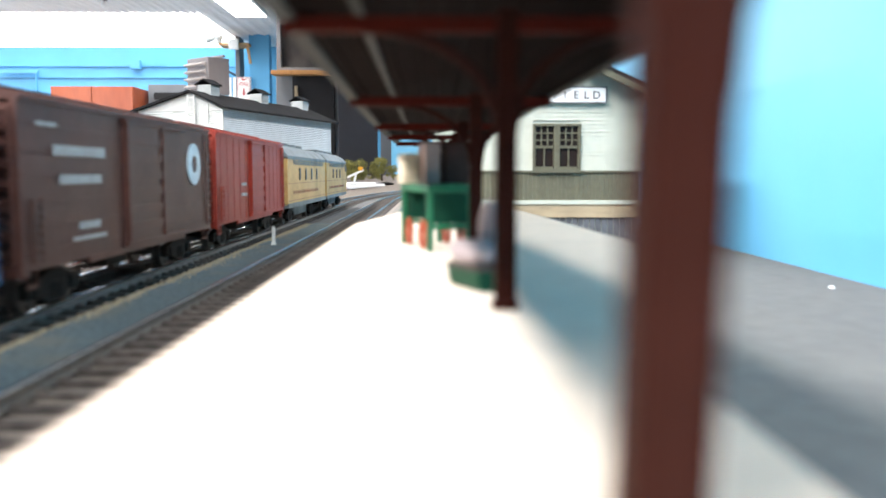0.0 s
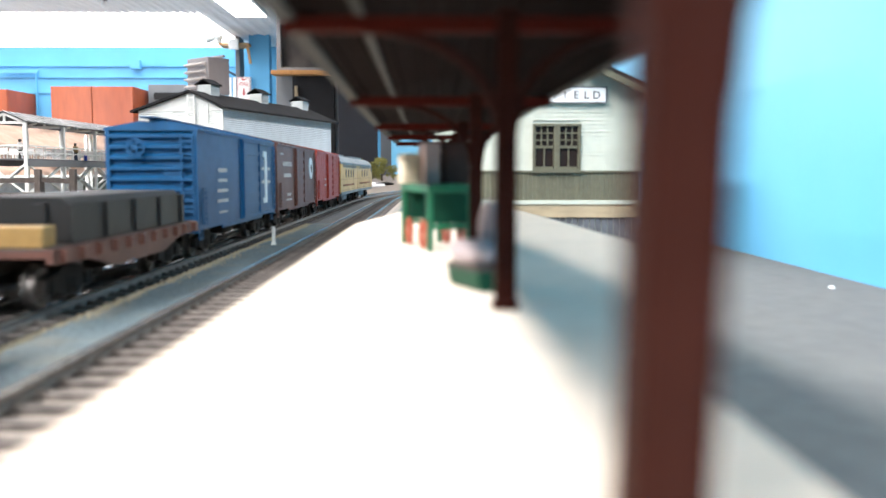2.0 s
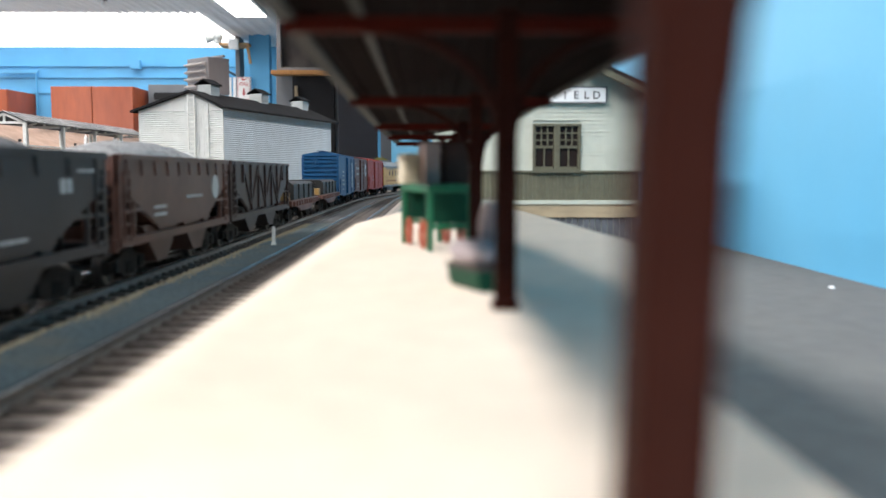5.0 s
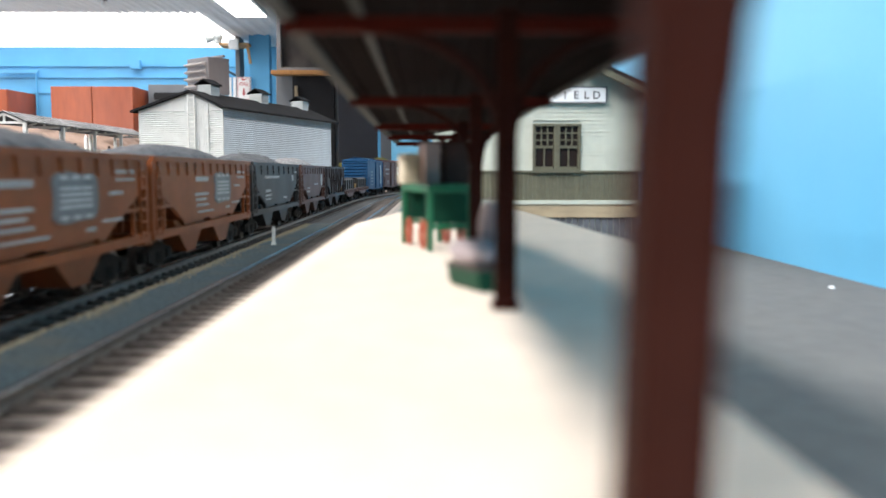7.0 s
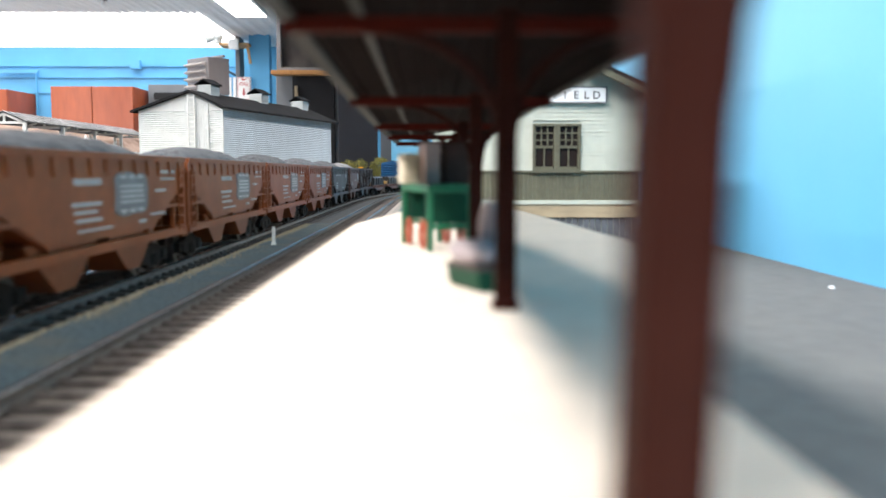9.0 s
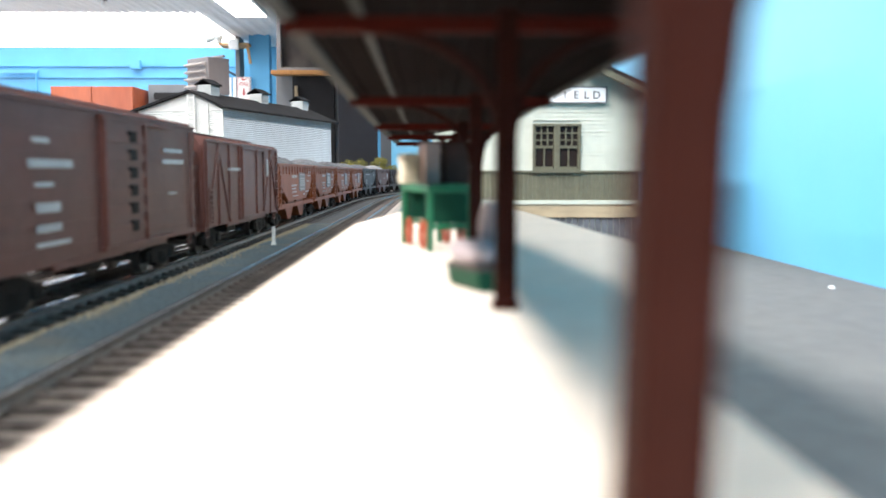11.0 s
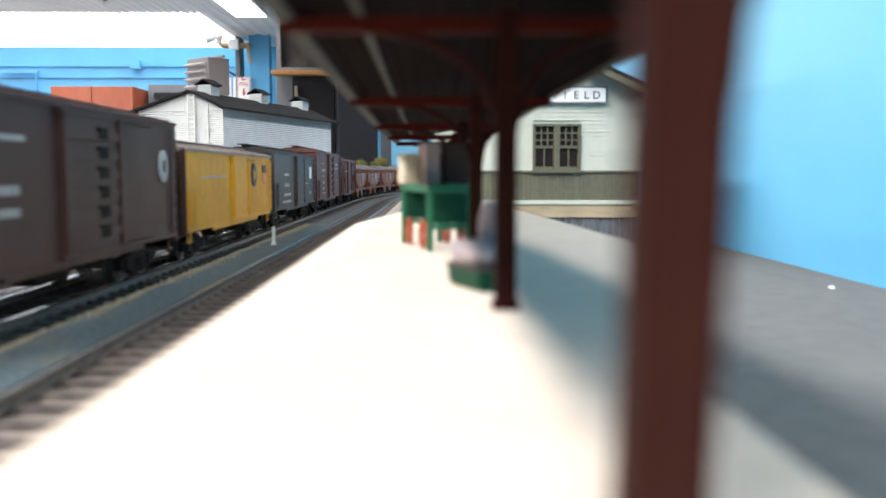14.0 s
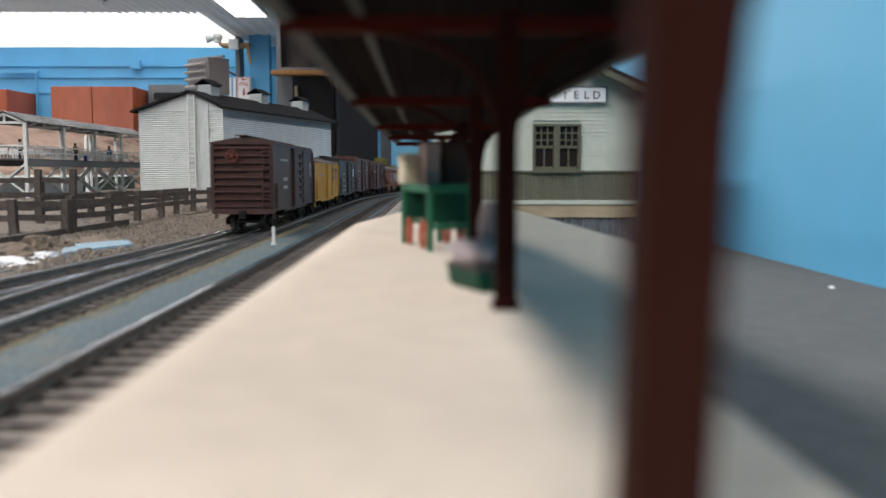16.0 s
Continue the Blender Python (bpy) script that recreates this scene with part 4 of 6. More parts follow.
def canopy():
    t = thing("platform_canopy", pose(0, 0, 0), "maroon timber platform canopy with arched braces", "canopy")
    for y, hh, left, right in zip(POST_Y, ROOF_H, EAVE_L, EAVE_R):
        zb = EYE[2] + hh
        bm = bmesh.new()
        lean = 0.006 if y == 0.052 else 0.0
        m = 0.00262 if y == 0.052 else 0.0021
        px = POST_X - (0.00025 if y == 0.052 else 0.0)
        a = [(px + dx * m, y + dy * m, PLAT) for dx, dy in ((-1, -1), (1, -1), (1, 1), (-1, 1))]
        lo = [bm.verts.new(p) for p in a]
        hi = [bm.verts.new((p[0], p[1] - lean, zb + 0.004)) for p in a]
        bm.faces.new(lo), bm.faces.new(hi[::-1])
        for i in range(4):
            bm.faces.new((lo[i], hi[i], hi[(i + 1) % 4], lo[(i + 1) % 4]))
        bmesh.ops.bevel(bm, geom=[e for e in bm.edges if abs(e.verts[0].co.z - e.verts[1].co.z) > 0.01], offset=0.0005, segments=2, affect="EDGES")
        post = part("post", bm, M_POST, t, "chamfered maroon post")
        bm = bmesh.new()
        box(bm, POST_X - 0.0027, POST_X + 0.0027, y - 0.0027, y + 0.0027, PLAT, PLAT + 0.0016, 0.0004)
        part("post_base", bm, M_POST, post)
        bm = bmesh.new()
        box(bm, left + 0.0008, right - 0.0008, y - lean - 0.0013, y - lean + 0.0013, zb, zb + 0.0030, 0.0003)
        part("cross_beam", bm, M_BEAM, t, "oxide red cross beam")
        for s in (-1, 1):
            bm = bmesh.new()
            span = 0.026 if s < 0 else min(0.024, right - POST_X - 0.004)
            rise = 0.0255 if y == 0.052 else 0.019
            pts = []
            for k in range(9):
                g = k / 8 * math.pi / 2
                pts.append((POST_X + s * (0.0015 + span * (1 - math.cos(g))), zb + 0.0006 - rise * (1 - math.sin(g))))
            rows = []
            for k, p in enumerate(pts):
                g = k / 8 * math.pi / 2
                nx, nz = s * math.cos(g) * 0.0009, -math.sin(g) * 0.0009
                rows.append([bm.verts.new((p[0] + o * nx, y - lean * 0.8 + d * 0.0008, p[1] + o * nz)) for o, d in ((-1, -1), (1, -1), (1, 1), (-1, 1))])
            for r0, r1 in zip(rows, rows[1:]):
                for j in range(4):
                    bm.faces.new((r0[j], r0[(j + 1) % 4], r1[(j + 1) % 4], r1[j]))
            bm.faces.new(rows[0]), bm.faces.new(rows[-1][::-1])
            part("arched_brace", bm, M_POST, t, "curved maroon brace")
    for i in range(len(POST_Y) - 1):
        y0, y1 = (POST_Y[i], POST_Y[i + 1]) if i else (0.03, POST_Y[1])       # near end runs out of view, placed to shape the deck's shadow
        h0, h1 = EYE[2] + ROOF_H[i] + 0.0030, EYE[2] + ROOF_H[i + 1] + 0.0030
        l0, l1 = EAVE_L[i], EAVE_L[i + 1]
        r0, r1 = EAVE_R[i], EAVE_R[i + 1]
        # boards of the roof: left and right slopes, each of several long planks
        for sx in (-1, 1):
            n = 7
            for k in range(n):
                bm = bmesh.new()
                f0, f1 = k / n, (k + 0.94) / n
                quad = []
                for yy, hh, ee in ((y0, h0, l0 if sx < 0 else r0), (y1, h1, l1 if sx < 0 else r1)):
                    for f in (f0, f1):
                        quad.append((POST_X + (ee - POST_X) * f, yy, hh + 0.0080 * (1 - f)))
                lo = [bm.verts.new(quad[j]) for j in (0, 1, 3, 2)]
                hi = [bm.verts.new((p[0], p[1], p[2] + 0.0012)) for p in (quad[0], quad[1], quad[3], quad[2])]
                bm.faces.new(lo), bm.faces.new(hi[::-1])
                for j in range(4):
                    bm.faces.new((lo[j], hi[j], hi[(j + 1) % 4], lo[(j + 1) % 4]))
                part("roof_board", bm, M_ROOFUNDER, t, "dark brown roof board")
            bm = bmesh.new()
            lo = [(POST_X, y0, h0 + 0.0097), (l0 if sx < 0 else r0, y0, h0 + 0.0014), (l1 if sx < 0 else r1, y1, h1 + 0.0014), (POST_X, y1, h1 + 0.0097)]
            va = [bm.verts.new(p) for p in lo]
            vb = [bm.verts.new((p[0], p[1], p[2] + 0.0006)) for p in lo]
            bm.faces.new(va), bm.faces.new(vb[::-1])
            for j in range(4):
                bm.faces.new((va[j], vb[j], vb[(j + 1) % 4], va[(j + 1) % 4]))
            part("roof_sheet", bm, M_ELEVROOF, t, "dark roofing sheet")
        for f, w in ((0.04, 0.0032), (0.34, 0.0016)):
            bm = bmesh.new()
            xa, xb = (l0 + (POST_X - l0) * f, l1 + (POST_X - l1) * f)
            beam(bm, (xa, y0, h0 + 0.008 * f - 0.0008), (xb, y1, h1 + 0.008 * f - 0.0008), w, 0.0012)
            part("purlin", bm, M_PURLIN, t, "weathered grey purlin")
        bm = bmesh.new()
        beam(bm, (r0 - 0.001, y0, h0), (r1 - 0.001, y1, h1), 0.0016, 0.0014)
        part("purlin", bm, M_PURLIN, t, "weathered grey purlin")
    return t


shrink(canopy())


def baggage_cart():
    t = thing("baggage_cart", pose(0.0062, 0.291, PLAT, 0, 0, 16), "green baggage cart with a high bed and legged ends", "cart")
    bm = bmesh.new()
    box(bm, -0.0080, 0.0080, -0.001, 0.037, 0.0200, 0.0226, 0.0003)
    bed = part("bed", bm, M_GREEN, t)
    for k in range(7):
        bm = bmesh.new()
        y = -0.0008 + 0.0377 * k / 7
        box(bm, -0.0076, 0.0076, y, y + 0.0048, 0.0224, 0.0229)
        part("bed_plank", bm, M_GREEN, bed)
    for y in (0.0, 0.036):
        for x in (-0.0070, 0.0070):
            bm = bmesh.new()
            box(bm, x - 0.0009, x + 0.0009, y - 0.0008, y + 0.0008, 0.0, 0.0200)
            part("leg", bm, M_GREEN, t)
        bm = bmesh.new()
        box(bm, -0.0061, 0.0061, y - 0.0005, y + 0.0005, 0.0096, 0.0199)
        part("end_panel", bm, M_DARKGREEN, t, "dark green end panel")
        bm = bmesh.new()
        box(bm, -0.0061, 0.0061, y - 0.0007, y + 0.0007, 0.0076, 0.0094)
        part("stretcher", bm, M_GREEN, t)
    for x in (-0.0072, 0.0072):
        for y in (0.008, 0.028):
            bm = bmesh.new()
            for k in range(16):
                a0, a1 = k * math.pi / 8, (k + 1) * math.pi / 8
                beam(bm, (x, y + 0.0046 * math.cos(a0), 0.0052 + 0.0046 * math.sin(a0)), (x, y + 0.0046 * math.cos(a1), 0.0052 + 0.0046 * math.sin(a1)), 0.0009)
            for k in range(4):
                a0 = k * math.pi / 4
                beam(bm, (x, y - 0.0045 * math.cos(a0), 0.0052 - 0.0045 * math.sin(a0)), (x, y + 0.0045 * math.cos(a0), 0.0052 + 0.0045 * math.sin(a0)), 0.0006)
            wh = part("wheel", bm, M_ORANGEWHEEL, t, "orange-red spoked wheel")
            bm = bmesh.new()
            beam(bm, (x * 0.86, y, 0.0052), (x * 0.86, y, 0.0200), 0.0008)
            part("wheel_bracket", bm, M_DARKGREEN, wh, "dark green bracket")
    shrink(t)


M_ORANGEWHEEL = mat("orange_red_wheel_paint", (0.34, 0.07, 0.03), 0.5, size=0.003)
M_CREAMBOX = mat("cream_crate", (0.55, 0.49, 0.36), 0.7, size=0.003, dirt=(0.4, 0.33, 0.22))
M_PINKBOX = mat("faded_pink_brown_crate", (0.36, 0.25, 0.21), 0.7, size=0.003)
M_SACK = mat("pale_mauve_canvas_sack", (0.34, 0.29, 0.29), 0.9, size=0.002, bump=0.4)
baggage_cart()


def crate(name, m, w, d, h, material, label):
    t = thing(name, m, label, "luggage", "luggage on the cart")
    bm = bmesh.new()
    box(bm, -w / 2, w / 2, -d / 2, d / 2, 0, h, 0.0004)
    part("box", bm, material, t)
    bm = bmesh.new()
    for z in (h * 0.2, h * 0.8):
        box(bm, -w / 2 - 0.0003, w / 2 + 0.0003, -d / 2 - 0.0003, d / 2 + 0.0003, z - 0.0004, z + 0.0004)
    part("strap", bm, material, t)
    shrink(t)


crate("crate", pose(-0.0075, 0.318, PLAT + 0.0230, 0, 0, 16), 0.008, 0.010, 0.0108, M_CREAMBOX, "cream wooden crate standing on the green cart")
crate("crate", pose(-0.0008, 0.310, PLAT + 0.0230, 0, 0, 16), 0.0055, 0.010, 0.0144, M_PINKBOX, "faded pink-brown crate standing on the green cart")
crate("brown_crate", pose(0.0074, 0.313, PLAT + 0.0230, 0, 0, 16), 0.0090, 0.014, 0.0142, mat("dark_brown_crate", (0.060, 0.033, 0.026), 0.8, spec=0.15, size=0.003), "dark brown crate standing on the green cart")


def sack(name, m, w, d, h, label):
    bm = bmesh.new()
    bmesh.ops.create_icosphere(bm, subdivisions=4, radius=1.0)
    for v in bm.verts:
        n = 1 + 0.16 * noise.noise(v.co * 1.6 + Vector((w * 900, 0, 0))) + 0.05 * noise.noise(v.co * 6)
        p = v.co * n
        p.x = math.copysign(abs(p.x) ** 0.8, p.x)
        p.y = math.copysign(abs(p.y) ** 0.8, p.y)
        v.co = (p.x * w / 2, p.y * d / 2, max(0.0, (p.z * 0.5 + 0.45) * h))
    ob = solid(name, bm, M_SACK, label, "sack", "sacks by the post", smooth=True)
    ob.matrix_basis = m
    shrink(ob)


TRUNK = thing("trunk", pose(0.0108, 0.196, PLAT, 0, 0, 24), "low dark green trunk by the canopy post", "trunk")
_bm = bmesh.new()
prism(_bm, [(-0.0038, 0.0012), (-0.0026, 0.0), (0.0026, 0.0), (0.0038, 0.0012), (0.0042, 0.0048), (-0.0042, 0.0048)], "y", -0.008, 0.008)
part("body", _bm, M_DARKGREEN, TRUNK)
_bm = bmesh.new()
box(_bm, -0.0046, 0.0046, -0.0085, 0.0085, 0.0048, 0.0058, 0.0003)
part("lid", _bm, M_FENCE, TRUNK, "dark lid")
shrink(TRUNK)
sack("canvas_sack", pose(0.0102, 0.196, PLAT + 0.0058, 0, 0, 24), 0.0105, 0.016, 0.0062, "pale canvas sack lying on the green trunk")
sack("canvas_sack", pose(0.0135, 0.204, PLAT + 0.0100, 0, 8, 10), 0.0055, 0.008, 0.0110, "pale canvas sack propped upright on the trunk")


# ---- station ----
def station():
    Y0 = 0.40
    x0, x1 = 0.0016, 0.0976
    zs, zw = 0.0383, 0.0244
    wx0, wx1, wz0, wz1 = 0.0475, 0.0701, 0.0384, 0.0604
    eave, peak = 0.0756, 0.0977
    xm = (x0 + x1) / 2
    t = thing("station_building", pose(0, Y0, 0), "cream clapboard station with olive wainscot and trim", "station")
    bm = bmesh.new()
    for a, b, c, d in ((x0 + 0.0006, wx0, 0.0, eave), (wx1, x1 - 0.0006, 0.0, eave), (wx0, wx1, 0.0, wz0), (wx0, wx1, wz1, eave)):
        box(bm, a, b, 0.0012, 0.003, c, d)
    prism(bm, [(x0 + 0.0006, eave), (x1 - 0.0006, eave), (xm, peak - 0.001)], "y", 0.0012, 0.003)
    box(bm, x0 + 0.0006, x0 + 0.003, 0.003, 0.20, 0, eave)
    box(bm, x1 - 0.003, x1 - 0.0006, 0.003, 0.20, 0, eave)
    box(bm, x0, x1, 0.20, 0.203, 0, eave)
    wall = part("wall", bm, M_SIDING, t)
    # clapboards
    step = 0.00182
    n = int((peak - zs) / step)
    for i in range(n):
        z = zs + i * step
        a, b = x0, x1
        if z > eave:
            k = (z + step - eave) / (peak - eave)
            a, b = x0 + (xm - x0) * k, x1 - (x1 - xm) * k
        if b - a < 0.004:
            continue
        spans = [(a, b)]
        if z + step > wz0 and z < wz1 + 0.001:
            spans = [(a, wx0), (wx1, b)]
        for p, q in spans:
            bm = bmesh.new()
            prism(bm, [(0.0004, z), (0.0012, z), (0.0012, z + step), (0.0008, z + step)], "x", p, q)
            part("clapboard", bm, M_SIDING, wall)
    # wainscot boards
    n = 48
    for i in range(n):
        a = x0 + (x1 - x0) * i / n
        bm = bmesh.new()
        box(bm, a, a + (x1 - x0) / n * 0.95, 0.0004, 0.0014, zw, zs)
        part("wainscot_board", bm, M_OLIVE, wall)
    for nm, z0, z1, y0, material in (("sill_board", zw - 0.0018, zw + 0.0002, -0.0014, M_SIDING), ("base_beam", 0.0164, zw - 0.0018, -0.0006, M_TRIMWOOD), ("water_table", zs - 0.0008, zs + 0.0003, -0.0006, M_OLIVE)):
        bm = bmesh.new()
        box(bm, x0 - 0.001, x1 + 0.001, y0, 0.0012, z0, z1, 0.0002)
        part(nm, bm, material, wall)
    n = 34
    for i in range(n):
        a = x0 + (x1 - x0) * i / n
        bm = bmesh.new()
        box(bm, a, a + (x1 - x0) / n * 0.9, 0.0006, 0.0016, 0, 0.0164)
        part("skirting_board", bm, M_GREYBOARD, wall, "grey foundation boarding")
    for a in (x0, x1):
        bm = bmesh.new()
        box(bm, a - 0.0013, a + 0.0013, -0.0005, 0.003, zs, eave)
        part("corner_board", bm, M_SIDING, wall)
    # window: frame, mullion, sashes, panes
    win = new("window")
    win.parent = t
    bm = bmesh.new()
    f = 0.0011
    for a, b, c, d in ((wx0, wx0 + f, wz0, wz1), (wx1 - f, wx1, wz0, wz1), (wx0 + f, wx1 - f, wz0, wz0 + f), (wx0 + f, wx1 - f, wz1 - f, wz1), ((wx0 + wx1) / 2 - 0.0013, (wx0 + wx1) / 2 + 0.0013, wz0 + f, wz1 - f)):
        box(bm, a, b, -0.0009, 0.0020, c, d)
    box(bm, wx0 - 0.0008, wx1 + 0.0008, -0.0018, 0.001, wz0 - 0.0009, wz0)
    wf = part("window_frame", bm, M_OLIVE, win)
    mid = (wz0 + wz1) / 2 + 0.0002
    for c0, c1 in ((wx0 + f, (wx0 + wx1) / 2 - 0.0013), ((wx0 + wx1) / 2 + 0.0013, wx1 - f)):
        bm = bmesh.new()
        b = 0.0003
        for k in range(4):
            x = c0 + (c1 - c0) * k / 3
            box(bm, x - b, x + b, 0.0002, 0.0012, mid, wz1 - f)
        for k in range(1, 3):
            z = mid + (wz1 - f - mid) * k / 3
            box(bm, c0, c1, 0.0003, 0.0011, z - b, z + b)
        box(bm, c0, c1, 0.0002, 0.0014, mid - 0.0006, mid + 0.0006)
        for x in (c0, (c0 + c1) / 2, c1):
            box(bm, x - b, x + b, 0.0007, 0.0016, wz0 + f, mid)
        box(bm, c0, c1, 0.0007, 0.0016, wz0 + f, wz0 + f + 0.0009)
        part("sash", bm, M_OLIVE, win)
        bm = bmesh.new()
        box(bm, c0, c1, 0.0017, 0.0020, wz0 + f, wz1 - f)
        part("pane", bm, M_DARKGLASS, win, "dark glass")
    # roof
    for s in (-1, 1):
        bm = bmesh.new()
        e = x0 - 0.009 if s < 0 else x1 + 0.006
        k = (peak - eave) / (xm - x0)
        ze = peak - k * abs(e - xm)
        prism(bm, [(e, ze), (xm, peak), (xm, peak + 0.0022), (e, ze + 0.0022)], "y", -0.012, 0.21)
        part("roof", bm, M_ELEVROOF, t, "dark shingle roof")
        bm = bmesh.new()
        prism(bm, [(e, ze - 0.0028), (xm, peak - 0.0028), (xm, peak), (e, ze)], "y", -0.0128, -0.0110)
        part("rake_board", bm, M_OLIVE, t, "olive rake board")
    return t


M_GREYBOARD = mat("grey_foundation_boards", (0.10, 0.108, 0.12), 0.8, vary=0.25, size=0.003)
station()


def sign():
    t = thing("station_sign", pose(0.0505, 0.3985, 0.0736), "white station name board with dark letters", "sign")
    bm = bmesh.new()
    box(bm, -0.0305, 0.0305, -0.0006, 0.0, -0.0033, 0.0033)
    part("board", bm, M_WHITE, t)
    bm = bmesh.new()
    for a, b, c, d in ((-0.0311, 0.0311, -0.0038, -0.0033), (-0.0311, 0.0311, 0.0033, 0.0038), (-0.0311, -0.0305, -0.0033, 0.0033), (0.0305, 0.0311, -0.0033, 0.0033)):
        box(bm, a, b, -0.0009, 0.0, c, d)
    part("frame", bm, M_GREYPAINT, t, "thin grey frame")
    for k, ch in enumerate("FIELD"):
        cu = bpy.data.curves.new("letter", "FONT")
        cu.body, cu.size, cu.extrude, cu.align_x = ch, 0.0050, 0.0001, "CENTER"
        ob = new("letter", cu)
        ob.parent = t
        ob.matrix_basis = pose(0.0072 + k * 0.00475 - (0.0004 if ch == "I" else 0), -0.0008, -0.0018, 90, 0, 0)
        cu.materials.append(M_BLACKSTEEL)


sign()


# ---- painted sky boards ----
def backdrop():
    bm = bmesh.new()
    pts = [(0.143, -0.7), (0.143, 0.66), (0.16, 0.74), (0.22, 0.80), (1.75, 0.92)]
    back = [(1.75, 0.925), (0.218, 0.806), (0.155, 0.744), (0.149, 0.66), (0.149, -0.7)]
    prism(bm, pts + back, "z", 0.0, 0.30)
    structure("backdrop_near", bm, M_SKYBLUE, "sky-blue painted backdrop board", "backdrop")
    bm = bmesh.new()
    prism(bm, [(-0.19, 4.02), (1.75, 3.9), (1.75, 3.91), (-0.19, 4.03)], "z", 0.0, 0.9)
    structure("backdrop_far", bm, M_SKYBLUE, "sky-blue painted backdrop board", "backdrop")
    # painted strip that fills the space between the two tracks
    bm = bmesh.new()
    rows = []
    for i in range(44):
        s = -0.34 + i * 0.021
        xa, ya, _ = arc(s, 0.0165)
        xb, yb, _ = side_line(s, -0.0104)
        z = 0.0042 + 0.0003 * noise.noise((s * 40, 0, 0))
        rows.append([bm.verts.new(p) for p in ((xa, ya, 0.001), (xa + 0.0012, ya, z - 0.0006), ((xa + xb) / 2, (ya + yb) / 2, z), (xb, yb, z - 0.0002), (xb, yb, 0.001))])
    for a, b in zip(rows, rows[1:]):
        for k in range(4):
            bm.faces.new((a[k], a[k + 1], b[k + 1], b[k]))
    structure("ground_strip", bm, M_BOARD, "blue-grey painted strip between the tracks", "ground", smooth=False)


backdrop()
# ---- corrugated elevator ----
def corrugated(bm, length, z0, z1, pitch, depth, place):
    """A wall with level corrugations; place(u, d, z) sets a vertex at u along it and d before it."""
    n = int((z1 - z0) / pitch * 2)
    rows = []
    for i in range(n + 1):
        z = z0 + (z1 - z0) * i / n
        rows.append([bm.verts.new(place(u, depth if i % 2 else 0.0, z)) for u in (0.0, length)])
    for a, b in zip(rows, rows[1:]):
        bm.faces.new((a[0], a[1], b[1], b[0]))


def elevator():
    t = thing("elevator_building", pose(-0.3360, 1.38, 0.003, 0, 0, -17.5), "white corrugated elevator with dark gable roof", "building")
    W, LEN, ER, EL, PK, PX = 0.155, 0.420, 0.1394, 0.1365, 0.1645, -0.0560
    bm = bmesh.new()
    box(bm, -W + 0.001, -0.001, 0.001, LEN - 0.001, 0, min(ER, EL) - 0.001)
    prism(bm, [(-W + 0.001, EL - 0.001), (-0.001, ER - 0.001), (PX, PK - 0.001)], "y", 0.001, LEN - 0.001)
    part("core", bm, M_ELEV, t)
    bm = bmesh.new()
    corrugated(bm, W, 0, min(ER, EL), 0.0034, 0.0014, lambda u, d, z: (-u, -d, z))
    n = 20
    for i in range(n):                                    # gable courses narrow towards the peak
        z0, z1 = EL + (PK - EL) * i / n, EL + (PK - EL) * (i + 1) / n
        k0, k1 = i / n, (i + 1) / n
        quad = [(-W + (PX + W) * k0, z0), ((PX) * k0, z0), ((PX) * k1, z1), (-W + (PX + W) * k1, z1)]
        bm.faces.new([bm.verts.new((x, -0.0008 * (1 - (j // 2)), z)) for j, (x, z) in enumerate(quad)])
    bmesh.ops.remove_doubles(bm, verts=bm.verts, dist=0.0009)
    part("gable_wall", bm, M_ELEV, t, "white corrugated gable wall")
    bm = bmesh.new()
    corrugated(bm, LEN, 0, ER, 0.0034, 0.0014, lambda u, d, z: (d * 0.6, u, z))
    part("side_wall", bm, M_ELEVSHADE, t, "white corrugated side wall, toned bluish for shade")
    for x in (0.0005, -W - 0.0005):
        bm = bmesh.new()
        box(bm, x - 0.0012, x + 0.0012, -0.0016, 0.001, 0, ER - 0.002)
        part("corner_strip", bm, M_ELEV, t)
    for s, ex, ez in ((1, 0.013, ER - 0.0040), (-1, -W - 0.012, EL - 0.0030)):
        bm = bmesh.new()
        prism(bm, [(PX, PK), (ex, ez), (ex, ez + 0.0035), (PX, PK + 0.0035)], "y", -0.010, LEN + 0.012)
        part("roof", bm, M_ELEVROOF, t, "dark roofing sheet")
    for y in (0.051, 0.222, 0.392):
        bm = bmesh.new()
        box(bm, PX - 0.012, PX + 0.012, y - 0.013, y + 0.013, PK - 0.008, PK + 0.016)
        cup = part("cupola", bm, M_ELEV, t, "small white louvred cupola")
        for i in range(5):
            z = PK + 0.003 + i * 0.0026
            bm = bmesh.new()
            box(bm, PX - 0.0134, PX + 0.0134, y - 0.0144, y + 0.0144, z, z + 0.0010)
            part("louvre", bm, M_ELEV, cup)
        bm = bmesh.new()
        prism(bm, [(PX - 0.016, PK + 0.015), (PX, PK + 0.024), (PX + 0.016, PK + 0.015), (PX + 0.016, PK + 0.017), (PX, PK + 0.026), (PX - 0.016, PK + 0.017)], "y", y - 0.017, y + 0.017)
        part("cupola_roof", bm, M_ELEVROOF, cup, "dark little gable roof")
    # ladder up the gable, tall door beside it, small hatch
    bm = bmesh.new()
    lx = PX + 0.004
    for o in (-0.0060, 0.0060):
        box(bm, lx + o - 0.0009, lx + o + 0.0009, -0.0095, -0.0070, 0.012, PK - 0.004)
    for i in range(20):
        z = 0.014 + i * 0.0078
        if z < PK - 0.006:
            box(bm, lx - 0.0054, lx + 0.0054, -0.0090, -0.0074, z, z + 0.0020)
